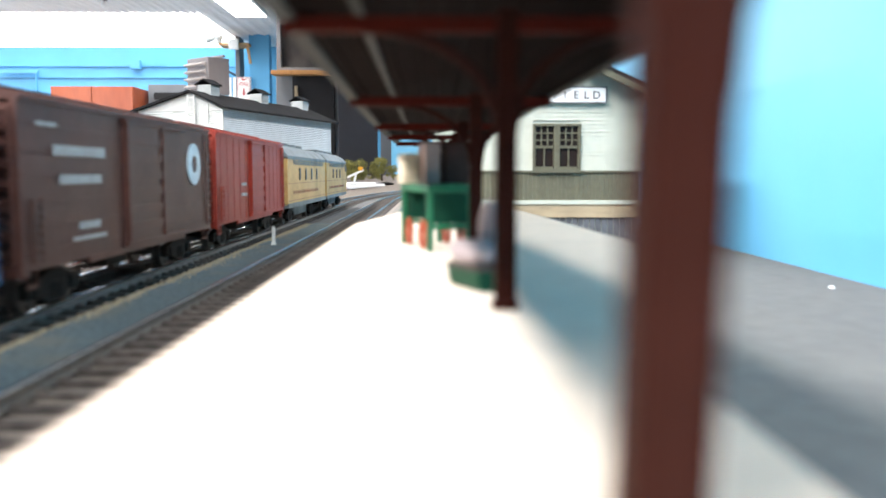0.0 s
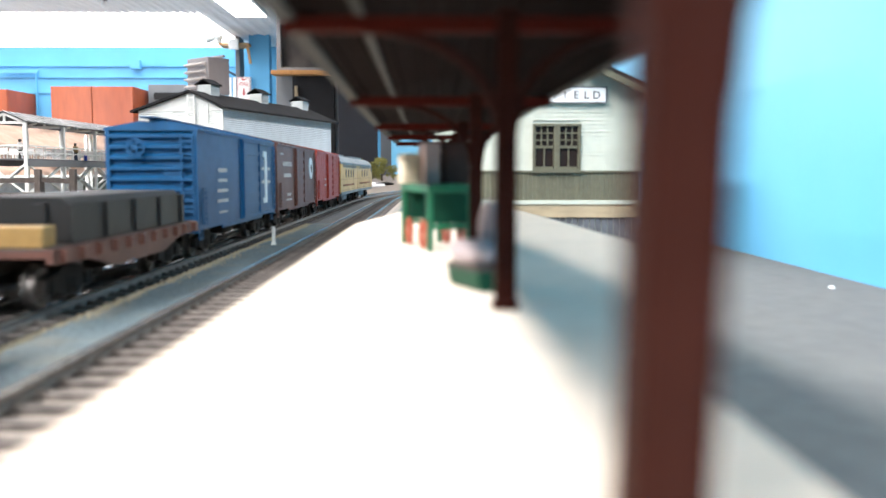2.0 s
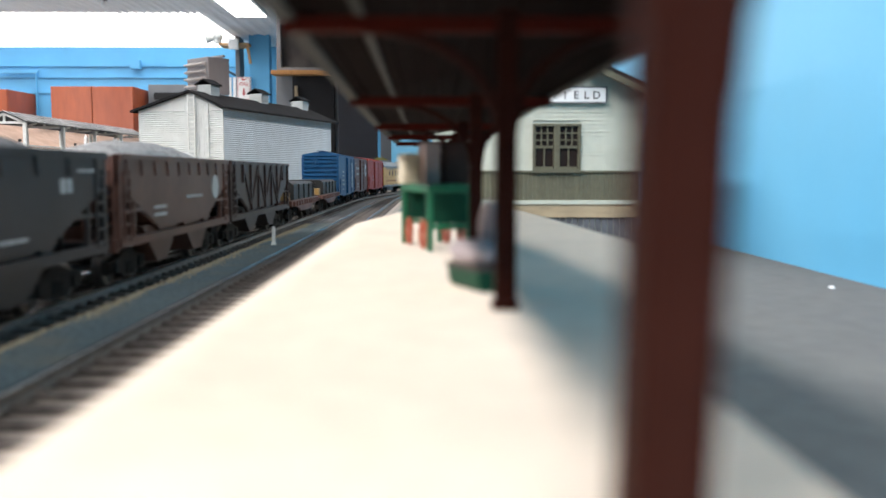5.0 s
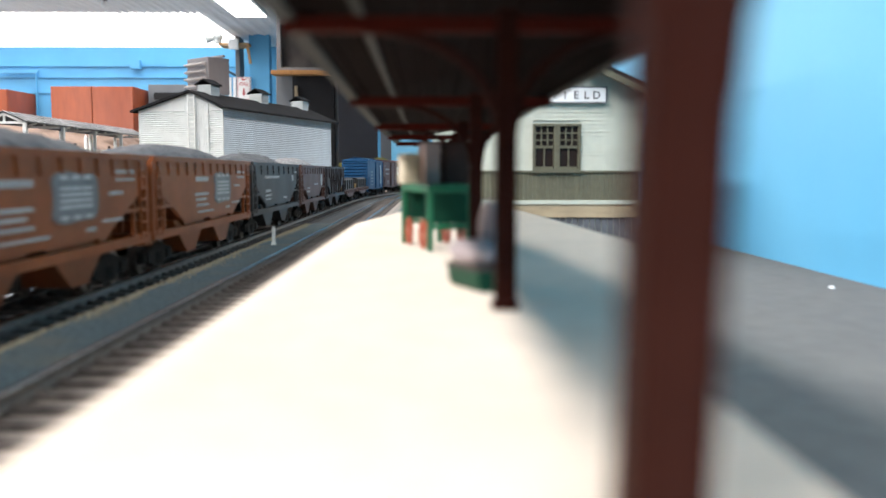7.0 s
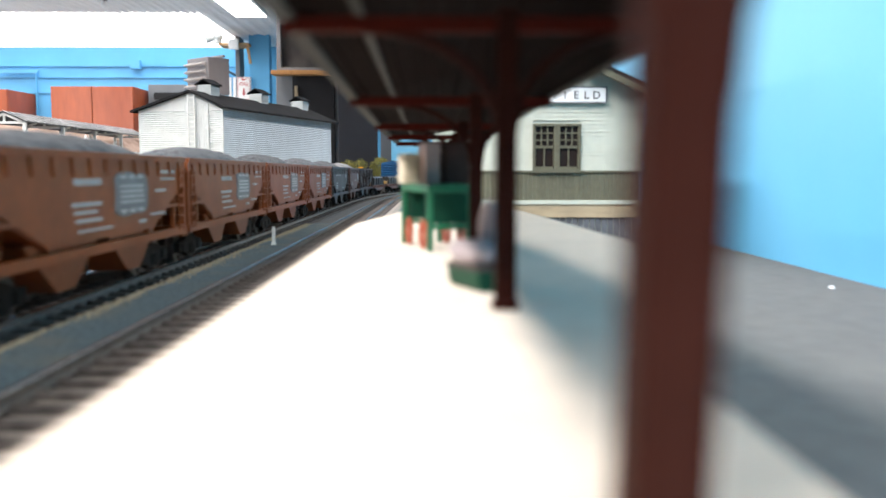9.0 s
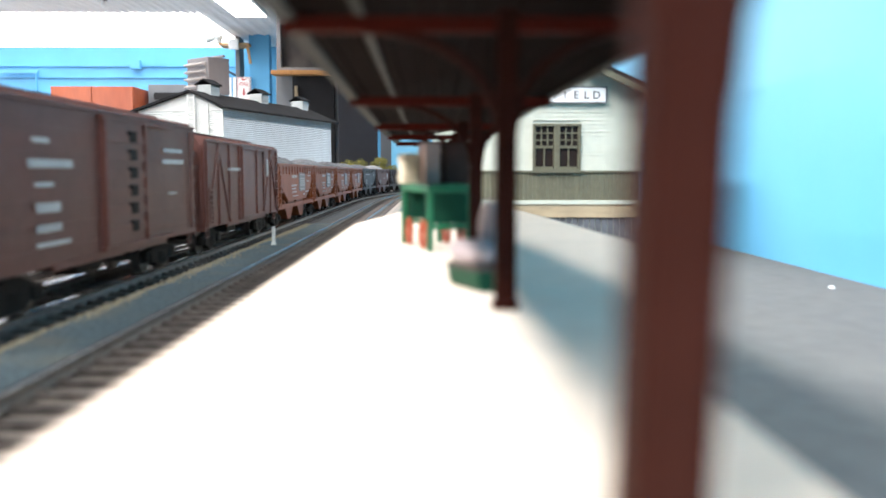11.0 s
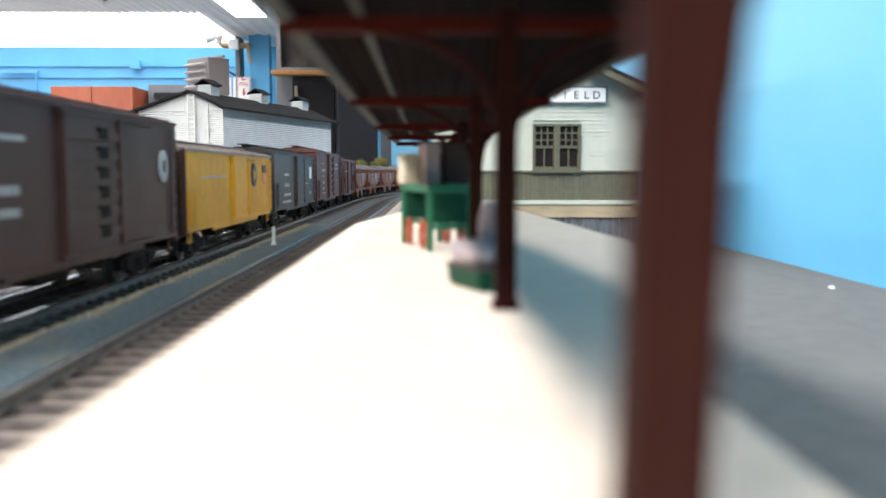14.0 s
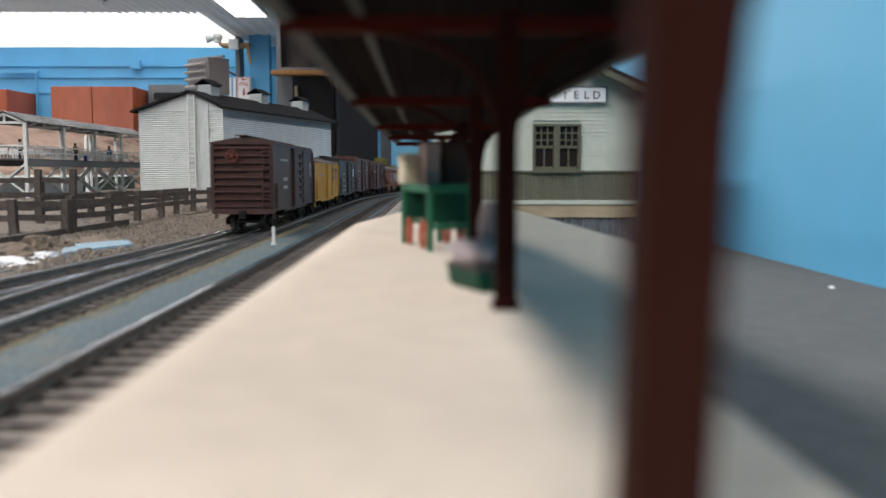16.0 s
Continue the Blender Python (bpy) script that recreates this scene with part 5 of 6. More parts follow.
    for z in (0.03, 0.08, 0.13):
        for o in (-0.0060, 0.0060):
            box(bm, lx + o - 0.0005, lx + o + 0.0005, -0.008, 0.0, z, z + 0.001)
    part("ladder", bm, M_STAND, t, "white wall ladder")
    dx0, dx1 = -0.046, -0.024
    for i in range(5):
        bm = bmesh.new()
        a = dx0 + (dx1 - dx0) * i / 5
        box(bm, a, a + (dx1 - dx0) / 5 * 0.9, -0.0026, -0.0008, 0.006, 0.146)
        part("door_plank", bm, M_ELEV, t)
    for z in (0.040, 0.062, 0.084, 0.106, 0.128):
        bm = bmesh.new()
        box(bm, dx1 - 0.006, dx1 + 0.006, -0.0036, -0.0024, z, z + 0.002)
        rod(bm, (dx1, -0.004, z - 0.002), (dx1, -0.004, z + 0.004), 0.0010)
        part("hinge", bm, M_STAND, t, "white strap hinge")
    bm = bmesh.new()
    box(bm, -0.092, -0.068, -0.0022, -0.0006, 0.134, 0.147)
    part("hatch", bm, M_ELEV, t, "small closed hatch")


elevator()


M_SEAM = mat("pale_roof_seam", (0.62, 0.62, 0.62), 0.6, size=0.004)


# ---- open viewing stand on stilts ----
def stand():
    X1, X0, Ya, Yb = -0.537, -0.590, 1.136, 1.60
    dz, rail_z, ez, pz = 0.0563, 0.0735, 0.1035, 0.1150
    xm = (X0 + X1) / 2
    t = thing("viewing_stand", pose(0, 0, 0), "raised white timber stand with tin roof", "stand")
    ys = [Ya + 0.116 * i for i in range(5)]
    for y in ys:
        for x in (X0, X1):
            bm = bmesh.new()
            box(bm, x - 0.0021, x + 0.0021, y - 0.0021, y + 0.0021, 0.002, ez)
            part("post", bm, M_STAND, t)
        bm = bmesh.new()
        beam(bm, (X0, y, 0.008), (X1, y, dz - 0.006), 0.0024)
        beam(bm, (X1, y, 0.008), (X0, y, dz - 0.006), 0.0024)
        beam(bm, (X0, y, ez), (X1, y, ez), 0.0030)
        beam(bm, (xm, y, ez), (xm, y, pz), 0.0026)
        beam(bm, (X0, y, ez), (xm, y, pz), 0.0030)
        beam(bm, (X1, y, ez), (xm, y, pz), 0.0030)
        part("truss", bm, M_STAND, t, "white roof truss and cross brace")
    for a, b in zip(ys, ys[1:]):
        for x in (X0, X1):
            bm = bmesh.new()
            beam(bm, (x, a, 0.006), (x, b, dz - 0.006), 0.0024)
            beam(bm, (x, b, 0.006), (x, a, dz - 0.006), 0.0024)
            part("cross_brace", bm, M_STAND, t, "white diagonal brace")
            for z in (rail_z, (rail_z + dz) / 2):
                bm = bmesh.new()
                beam(bm, (x, a, z), (x, b, z), 0.0018)
                part("railing", bm, M_STAND, t)
            for k in (1, 2, 3):
                y = a + (b - a) * k / 4
                bm = bmesh.new()
                beam(bm, (x, y, dz), (x, y, rail_z), 0.0014)
                part("baluster", bm, M_STAND, t)
        for k in range(8):
            bm = bmesh.new()
            y = a + (b - a) * k / 8
            box(bm, X0 - 0.003, X1 + 0.003, y, y + (b - a) / 8 * 0.9, dz - 0.0016, dz)
            part("deck_plank", bm, M_GREYBOARD, t)
        for x in (X0, X1):
            bm = bmesh.new()
            box(bm, x - 0.0028, x + 0.0028, a, b, dz - 0.0098, dz - 0.0018)
            part("deck_beam", bm, M_GREYPAINT, t, "grey deck beam")
    bm = bmesh.new()
    for z in (rail_z, (rail_z + dz) / 2):
        beam(bm, (X0, Ya, z), (X1, Ya, z), 0.0018)
    for k in (1, 2):
        x = X0 + (X1 - X0) * k / 3
        beam(bm, (x, Ya, dz), (x, Ya, rail_z), 0.0014)
    part("end_railing", bm, M_STAND, t)
    for s, ex in ((1, X1 + 0.0035), (-1, X0 - 0.0035)):
        slope = (pz - ez) / (X1 - xm)
        zz = pz - slope * abs(ex - xm)
        bm = bmesh.new()
        prism(bm, [(xm, pz + 0.002), (ex, zz + 0.002), (ex, zz + 0.0038), (xm, pz + 0.0038)], "y", Ya - 0.0035, Yb + 0.012)
        roof = part("roof", bm, M_STANDROOF, t, "grey tin roof sheet")
        for k in range(26):
            bm = bmesh.new()
            y = Ya - 0.002 + (Yb - Ya + 0.012) * k / 25
            beam(bm, (xm, y, pz + 0.0040), (ex, y, zz + 0.0040), 0.0009, 0.0006)
            part("seam", bm, M_SEAM, roof)
    for i, y in enumerate([1.150 + 0.026 * k for k in range(16)]):
        for x in (xm - 0.012, xm + 0.012):
            if i % 5 == 3:
                continue
            bm = bmesh.new()
            box(bm, x - 0.005, x + 0.005, y - 0.0045, y + 0.0045, 0.0055, 0.0068)
            box(bm, x - 0.005, x + 0.005, y + 0.0035, y + 0.0045, 0.0068, 0.0145)
            for dx in (-0.0044, 0.0044):
                for dy in (-0.004, 0.004):
                    box(bm, x + dx - 0.0004, x + dx + 0.0004, y + dy - 0.0004, y + dy + 0.0004, 0.0, 0.0055)
            ob = solid("small_chair", bm, M_WHITE, "small white chair on the stand deck", "chair", "chairs on the stand")
            ob.matrix_basis = pose(0, 0, dz)
    colours = [((0.03, 0.028, 0.026), (0.40, 0.40, 0.39)), ((0.02, 0.03, 0.06), (0.17, 0.115, 0.04)), ((0.45, 0.45, 0.44), (0.03, 0.13, 0.30))]
    hair = mat("figurine_dark_brown", (0.02, 0.015, 0.012), 0.8, size=0.003)
    for (x, y), (low, top) in zip(((-0.5500, 1.148), (-0.5460, 1.315), (-0.5460, 1.452)), colours):
        bm = bmesh.new()
        rod(bm, (0, 0, 0), (0, 0, 0.0118), 0.0030, 10, 0.0026)
        rod(bm, (0, 0, 0.0118), (0, 0, 0.0215), 0.0042, 10, 0.0032)
        bmesh.ops.create_icosphere(bm, subdivisions=2, radius=0.0024, matrix=Matrix.Translation((0, 0, 0.0243)))
        for side in (-1, 1):
            rod(bm, (0, side * 0.0040, 0.0205), (0.0012, side * 0.0056, 0.0135), 0.0011, 8)
        ob = solid("figurine", bm, mat("figurine_paint", top, 0.7, size=0.003), "plain painted figurine standing on the stand deck", "figurine", "figurines on the stand")
        ob.data.materials.append(mat("figurine_lower_paint", low, 0.7, size=0.003))
        ob.data.materials.append(hair)
        for p in ob.data.polygons:
            p.material_index = 1 if p.center.z < 0.0118 else 2 if p.center.z > 0.0225 else 0
        ob.matrix_basis = pose(x, y, dz)
    bm = bmesh.new()
    rod(bm, (0, 0, 0), (0, 0, 0.0085), 0.0024, 12)
    ob = solid("blue_bin", bm, mat("bright_blue_plastic", (0.01, 0.05, 0.45), 0.4, size=0.003), "small bright blue bin on the stand", "bin")
    ob.matrix_basis = pose(-0.5445, 1.348, dz)


stand()


def low_shed(x0, x1, y0, y1, h, material, label):
    t = thing("low_shed", pose((x0 + x1) / 2, (y0 + y1) / 2, 0.003), label, "shed", "sheds behind the stand")
    w, d = (x1 - x0) / 2, (y1 - y0) / 2
    bm = bmesh.new()
    box(bm, -w, w, -d, d, 0, h)
    wall = part("wall", bm, material, t)
    for k in range(9):
        bm = bmesh.new()
        y = -d + 2 * d * (k + 0.5) / 9
        box(bm, w, w + 0.0008, y - 0.0010, y + 0.0010, 0.001, h - 0.001)
        part("batten", bm, material, wall)
    bm = bmesh.new()
    prism(bm, [(-w - 0.003, h), (w + 0.003, h), (w + 0.003, h + 0.0012), (0, h + 0.004), (-w - 0.003, h + 0.0012)], "y", -d - 0.003, d + 0.003)
    part("roof", bm, M_STAND, t, "low pale roof")


low_shed(-0.655, -0.643, 1.10, 1.85, 0.0265, mat("dark_green_shed_paint", (0.035, 0.055, 0.038), 0.7, size=0.004), "low dark green shed behind the stilts")
low_shed(-0.634, -0.612, 1.10, 1.50, 0.0200, mat("pale_blue_white_shed_paint", (0.60, 0.64, 0.68), 0.7, size=0.004), "low pale shed behind the stilts")


bm_ = bmesh.new()
rod(bm_, (0, 0, 0), (0, 0, 0.094), 0.0036, 16, 0.0032)
rod(bm_, (0, 0, 0.094), (0, 0, 0.100), 0.0036, 16, 0.0010)
rod(bm_, (0, 0, 0), (0, 0, 0.004), 0.0052, 16)
pipe_ = solid("standpipe", bm_, M_WHITE, "slim white standpipe behind the timber stand", "standpipe")
pipe_.matrix_basis = pose(-0.602, 1.495, 0.003)


# ---- stock fence ----
def fence_run(points, height, label):
    t = thing("stock_fence", pose(0, 0, 0.003), label, "fence", "stock pen fences")
    for x, y in points:
        bm = bmesh.new()
        box(bm, -0.0021, 0.0021, -0.0021, 0.0021, -0.002, height + random.uniform(-0.0006, 0.0008), 0.0003)
        p = part("post", bm, M_FENCE, t)
        p.matrix_basis = pose(x, y, 0, random.uniform(-2, 2), random.uniform(-2, 2), random.uniform(-8, 8))
    for (xa, ya), (xb, yb) in zip(points, points[1:]):
        for z in ((0.010, 0.0175) if height < 0.03 else (0.010, 0.019, 0.029)):
            bm = bmesh.new()
            j = random.uniform(-0.0006, 0.0006)
            beam(bm, (xa + 0.0022, ya, z + j), (xb + 0.0022, yb, z - j), 0.0011, 0.0034)
            part("rail_board", bm, M_FENCE, t)


fence_run([(-0.202, 0.478), (-0.2026, 0.535), (-0.209, 0.604), (-0.211, 0.664), (-0.2085, 0.695), (-0.206, 0.735), (-0.2047, 0.785)], 0.0212, "dark weathered timber stock fence beside the tracks")
fence_run([(-0.202, 0.470), (-0.225, 0.459), (-0.262, 0.455)], 0.0205, "dark weathered timber stock fence across the gravel")
fence_run([(-0.262, 0.57), (-0.256, 0.64), (-0.252, 0.70), (-0.25, 0.78), (-0.248, 0.86)], 0.0190, "dark weathered timber inner stock fence")
fence_run([(-0.275, 0.596), (-0.255, 0.606)], 0.0365, "tall dark timber loading chute fence")
fence_run([(-0.33, 0.59), (-0.275, 0.600)], 0.0300, "dark timber loading chute fence with boards")
bm_ = bmesh.new()
beam(bm_, (-0.206, 0.34, 0.0045), (-0.201, 0.56, 0.0045), 0.004, 0.005)
solid("timber_beam", bm_, M_FENCE, "dark timber lying along the fence foot", "beam")


# ---- scraps on the unfinished ground ----
def slab(name, pts, z0, z1, material, label, category):
    bm = bmesh.new()
    prism(bm, pts, "z", z0, z1)
    bmesh.ops.bevel(bm, geom=list(bm.edges), offset=min(0.0006, (z1 - z0) * 0.3), segments=1, affect="EDGES")
    bmesh.ops.subdivide_edges(bm, edges=list(bm.edges), cuts=2)
    for v in bm.verts:
        v.co += Vector((1, 1, 0.4)) * 0.0006 * noise.noise(v.co * 400)
    return solid(name, bm, material, label, category)


M_FOAM = mat("blue_foam_slab", (0.23, 0.35, 0.43), 0.8, vary=0.2, size=0.003, dirt=(0.35, 0.31, 0.25), dirt_amount=0.7)
M_PAPER = mat("white_plaster_cloth", (0.75, 0.75, 0.76), 0.8, size=0.004)
M_ROCK = mat("brown_rock_plaster", (0.15, 0.112, 0.08), 0.95, vary=0.35, size=0.003, bump=1.0, dirt=(0.30, 0.24, 0.17))
slab("foam_slab", [(-0.153, 0.350), (-0.139, 0.398), (-0.150, 0.420), (-0.170, 0.392)], 0.001, 0.0046, M_FOAM, "blue foam slab left bare in the gravel", "foam slab")


def lump(x, y, z, w, d, h, material, name, label, category, group=""):
    bm = bmesh.new()
    bmesh.ops.create_icosphere(bm, subdivisions=4, radius=1.0)
    off = Vector((x * 97, y * 53, 0))
    for v in bm.verts:
        k = 1 + 0.35 * noise.noise(v.co * 1.5 + off) + 0.20 * noise.noise(v.co * 4 + off) + 0.10 * noise.noise(v.co * 10 + off)
        v.co = Vector((v.co.x * w / 2, v.co.y * d / 2, v.co.z * h)) * k
    ob = solid(name, bm, material, label, category, group)
    ob.matrix_basis = pose(x, y, z)


lump(-0.166, 0.318, 0.001, 0.030, 0.045, 0.0045, M_PAPER, "plaster_cloth", "crumpled white plaster cloth on bare ground", "plaster cloth")
lump(-0.160, 0.352, 0.001, 0.012, 0.028, 0.0040, M_PAPER, "plaster_cloth", "crumpled white plaster cloth beside blue foam", "plaster cloth")
for px, py, pw, ph in ((-0.178, 0.352, 0.03, 0.006), (-0.172, 0.378, 0.022, 0.008), (-0.150, 0.365, 0.010, 0.004), (-0.186, 0.405, 0.024, 0.005), (-0.140, 0.405, 0.012, 0.004), (-0.168, 0.430, 0.03, 0.004), (-0.195, 0.345, 0.02, 0.006)):
    lump(px, py, 0.001, pw, pw * 1.3, ph, M_ROCK, "plaster_rock", "rough brown plaster rock on the gravel", "rock", "plaster rocks")


def gravel():
    """Loose stones on the tan ground beside the line."""
    bm = bmesh.new()
    for i in range(9000):
        y = 0.30 + 0.75 * random.random() ** 1.3
        x = -0.128 - 0.105 * random.random()
        r = random.uniform(0.0005, 0.0015)
        z = 0.0035 + 0.0022 * noise.noise((x * 30, y * 30, 0))
        k = len(bm.verts)
        vs = [bm.verts.new((x + r * random.uniform(0.6, 1.3) * a, y + r * random.uniform(0.6, 1.3) * b, z + r * random.uniform(0.5, 1.1) * c)) for a, b, c in ((1, 0, 0), (-1, 0, 0), (0, 1, 0), (0, -1, 0), (0, 0, 1))]
        for p, q in ((0, 2), (2, 1), (1, 3), (3, 0)):
            bm.faces.new((vs[p], vs[q], vs[4]))
    solid("loose_gravel", bm, M_GRAVEL, "loose tan gravel stones", "gravel", kind="stuff")


gravel()


def grit():
    """Tan grit spilled along the tie ends of the main line."""
    bm = bmesh.new()
    for i in range(2600):
        y = 0.12 + 0.44 * random.random()
        x = MAIN_X + 0.0172 + abs(random.gauss(0, 0.0017)) * (0.6 + 0.9 * (noise.noise((y * 26, 4, 0)) > -0.1))
        r = random.uniform(0.00015, 0.00045)
        vs = [bm.verts.new((x + r * a, y + r * b, 0.0040 + r * c)) for a, b, c in ((1, 0, -0.4), (-0.5, 0.9, -0.4), (-0.5, -0.9, -0.4), (0, 0, 1))]
        for p in ((0, 1, 3), (1, 2, 3), (2, 0, 3)):
            bm.faces.new([vs[k] for k in p])
    solid("spilled_grit", bm, mat("tan_grit", (0.27, 0.235, 0.16), 0.95, vary=0.4, size=0.001), "tan grit spilled along the track edge", "grit", kind="stuff")


grit()
bm_ = bmesh.new()
box(bm_, -0.0007, 0.0007, -0.0005, 0.0005, 0, 0.0085, 0.0002)
box(bm_, -0.0011, 0.0011, -0.0007, 0.0007, 0.0, 0.0010)
mk = solid("marker_post", bm_, M_STAND, "small grey clearance marker between the tracks", "marker")
mk.matrix_basis = pose(-0.0735, 0.394, 0.0040)
bm_ = bmesh.new()
bmesh.ops.create_icosphere(bm_, subdivisions=2, radius=0.0012)
for v in bm_.verts:
    v.co *= 1 + 0.3 * noise.noise(v.co * 900)
mk = solid("white_crumb", bm_, M_WHITE, "small white crumb on the grey ground", "crumb")
mk.matrix_basis = pose(0.1265, 0.264, 0.0008)


# ---- hills, trees and the far scenery ----
def hill():
    bm = bmesh.new()
    nu, nv = 200, 44
    g = []
    for j in range(nv + 1):
        v = j / nv
        row = []
        for i in range(nu + 1):
            u = i / nu
            y = 0.9 + 1.5 * u
            p = Vector((u * 9, v * 3, 0))
            top = min(0.116 + 0.026 * max(0.0, (y - 1.25) / 0.7), 0.142) + 0.005 * noise.noise((u * 12, 1, 2))
            p = Vector((u * 9 + v * 1.5, v * 2.2 - u * 1.2, 0))
            crumple = 0.03 * noise.noise(p) + 0.025 * abs(noise.noise(p * 1.7)) + 0.007 * abs(noise.noise(p * 4.1)) + 0.002 * noise.noise(p * 12)
            row.append(bm.verts.new((-0.66 - 0.14 * v ** 1.5 + crumple, y, top * v)))
        g.append(row)
    for j in range(nv):
        for i in range(nu):
            bm.faces.new((g[j][i], g[j][i + 1], g[j + 1][i + 1], g[j + 1][i]))
    solid("plaster_hill", bm, M_HILL, "tan crumpled plaster hillside behind the stand", "hill", smooth=True)


hill()


def tree(x, y, z, h, w, seed):
    t = thing("model_tree", pose(x, y, z), "olive green model tree with ragged crown", "tree", "model trees")
    rnd = random.Random(seed)
    bm = bmesh.new()
    rod(bm, (0, 0, 0), (0, 0, h * 0.45), w * 0.045, 8, w * 0.03)
    for k in range(6):
        a = k * 1.05 + rnd.random()
        beam(bm, (0, 0, h * (0.2 + 0.04 * k)), (w * 0.3 * math.cos(a), w * 0.3 * math.sin(a), h * (0.45 + 0.06 * k)), w * 0.022)
    part("trunk", bm, M_BARK, t)
    bm = bmesh.new()
    blobs = []
    for k in range(20):
        a, r = rnd.uniform(0, 6.28), rnd.uniform(0, 0.40) * w
        blobs.append((r * math.cos(a), r * math.sin(a), h * rnd.uniform(0.14, 0.86), w * rnd.uniform(0.10, 0.22)))
    for bx, by, bz, br in blobs:
        for k in range(110):
            d = Vector((rnd.gauss(0, 1), rnd.gauss(0, 1), rnd.gauss(0, 1))).normalized() * br * rnd.uniform(0.55, 1.1)
            c = Vector((bx, by, bz)) + d
            s = w * rnd.uniform(0.018, 0.04)
            e1 = Vector((rnd.gauss(0, 1), rnd.gauss(0, 1), rnd.gauss(0, 1))).normalized() * s
            e2 = e1.cross(Vector((rnd.gauss(0, 1), rnd.gauss(0, 1), rnd.gauss(0, 1)))).normalized() * s * 0.7
            bm.faces.new([bm.verts.new(c + v) for v in (e1, e2, -e1, -e2)])
    part("crown", bm, M_LEAF, t)


for k, (tx, ty, th, tw) in enumerate(((-0.257, 2.75, 0.074, 0.062), (-0.2425, 2.95, 0.078, 0.07), (-0.1633, 2.8, 0.084, 0.078), (-0.133, 2.95, 0.06, 0.05), (-0.3226, 3.1, 0.07, 0.06), (-0.2206, 3.2, 0.05, 0.05))):
    tree(tx, ty, 0.008, th, tw, k)
slab("plaster_sheet", [(-0.25, 1.85), (-0.165, 1.75), (-0.12, 2.2), (-0.16, 2.6), (-0.30, 2.6)], 0.004, 0.0085, M_PAPER, "white bare plaster sheet by the tracks", "plaster sheet")
lump(-0.125, 2.28, 0.008, 0.05, 0.05, 0.004, M_BLACKSTEEL, "coal_heap", "small dark heap on white plaster", "heap")


def crane():
    t = thing("track_crane", pose(-0.182, 1.98, 0.008), "pale grey yard crane with yellow hook", "crane")
    bm = bmesh.new()
    beam(bm, (0, 0, 0), (0.006, 0, 0.026), 0.0045)
    box(bm, -0.008, 0.008, -0.008, 0.008, 0, 0.005)
    part("mast", bm, M_STAND, t)
    bm = bmesh.new()
    beam(bm, (-0.014, 0, 0.019), (0.024, 0, 0.036), 0.0045)
    part("jib", bm, M_STAND, t)
    bm = bmesh.new()
    box(bm, 0.012, 0.022, -0.004, 0.004, 0.035, 0.043)
    part("hook_block", bm, YELLOW, t, "yellow hook block")
    return t


crane()


# ---- things in the room ----
def cabinet(x0, x1, z0, z1, y, doors):
    t = thing("wall_cabinet", pose(x0, y, z0), "orange-brown wooden wall cabinet with closed doors", "cabinet", "wall cabinets")
    w, h = x1 - x0, z1 - z0
    bm = bmesh.new()
    box(bm, 0, w, 0.0, 0.595, 0, h, 0.004)
    part("body", bm, M_CABINET, t)
    for k in range(doors):
        bm = bmesh.new()
        box(bm, w * k / doors + 0.004, w * (k + 1) / doors - 0.004, -0.02, -0.001, 0.004, h - 0.004, 0.003)
        d = part("door", bm, M_CABINET, t)


cx0, cz1 = (-3.702, 0.875)
cx1, _ = (-2.904, 0.877)
cabinet(cx0, cx1, 0.15, cz1, 8.4, 2)
cx1, cz1 = (-4.124, 0.848)
cabinet(cx1 - 0.9, cx1, 0.15, cz1, 8.4, 2)


def heater():
    x, z = (-1.914, 1.031)
    t = thing("unit_heater", pose(x, 7.4, z - 0.315, 0, 0, -40), "grey-brown hanging unit heater with pale louvres", "heater")
    bm = bmesh.new()
    box(bm, -0.31, 0.0, 0.0, 0.22, 0, 0.315, 0.01)
    part("body", bm, M_SHEETMETAL, t)
    for k in range(4):
        bm = bmesh.new()
        zz = 0.05 + k * 0.062
        prism(bm, [(-0.002, zz), (-0.05, zz + 0.012), (-0.05, zz + 0.02), (-0.002, zz + 0.038)], "x", -0.29, -0.03)
        part("louvre", bm, M_LOUVRE, t, "pale tilted louvre")
    bm = bmesh.new()
    box(bm, 0.0, 0.006, 0.02, 0.08, 0.05, 0.11)
    part("control_box", bm, M_PURLIN, t, "small grey control box")
    bm = bmesh.new()
    rod(bm, (-0.16, 0.10, 0.30), (-1.22, 1.36, 0.30), 0.012)
    rod(bm, (-0.16, 0.15, 0.33), (0.02, 0.15, 0.33), 0.012)
    part("pipe", bm, M_SHEETMETAL, t)


heater()


def room_box(name, x0, x1, z0, z1, d, depth, material, label, category, kind="", bevel=0.004):
    bm = bmesh.new()
    box(bm, x0, x1, d, d + depth, z0, z1, bevel)
    return solid(name, bm, material, label, category, kind=kind)


room_box("column", -1.885, -1.844, -1.300, 1.360, 8.3, 0.2, M_GREYPAINT, "grey painted steel column", "column", "structure")
room_box("wall_return", -1.734, -1.541, -1.300, 1.360, 8.2, 0.12, M_WALLBLUE, "bright blue painted wall end", "wall", "structure")
room_box("partition_dark", -1.084, -0.629, -1.300, 0.727, 6, 0.06, M_GREYPAINT, "dark grey partition", "partition", "structure")
# darkness of the open doorway, put in as a flat black sheet
room_box("partition_void", -0.964, -0.674, -1.300, 0.715, 5.96, 0.03, M_BLACK, "black sheet for the dark door opening", "curtain", "")
room_box("partition_grey", -0.621, -0.363, -1.300, 1.242, 5.7, 0.06, M_DARKWALL, "dark grey partition wall", "partition", "structure")
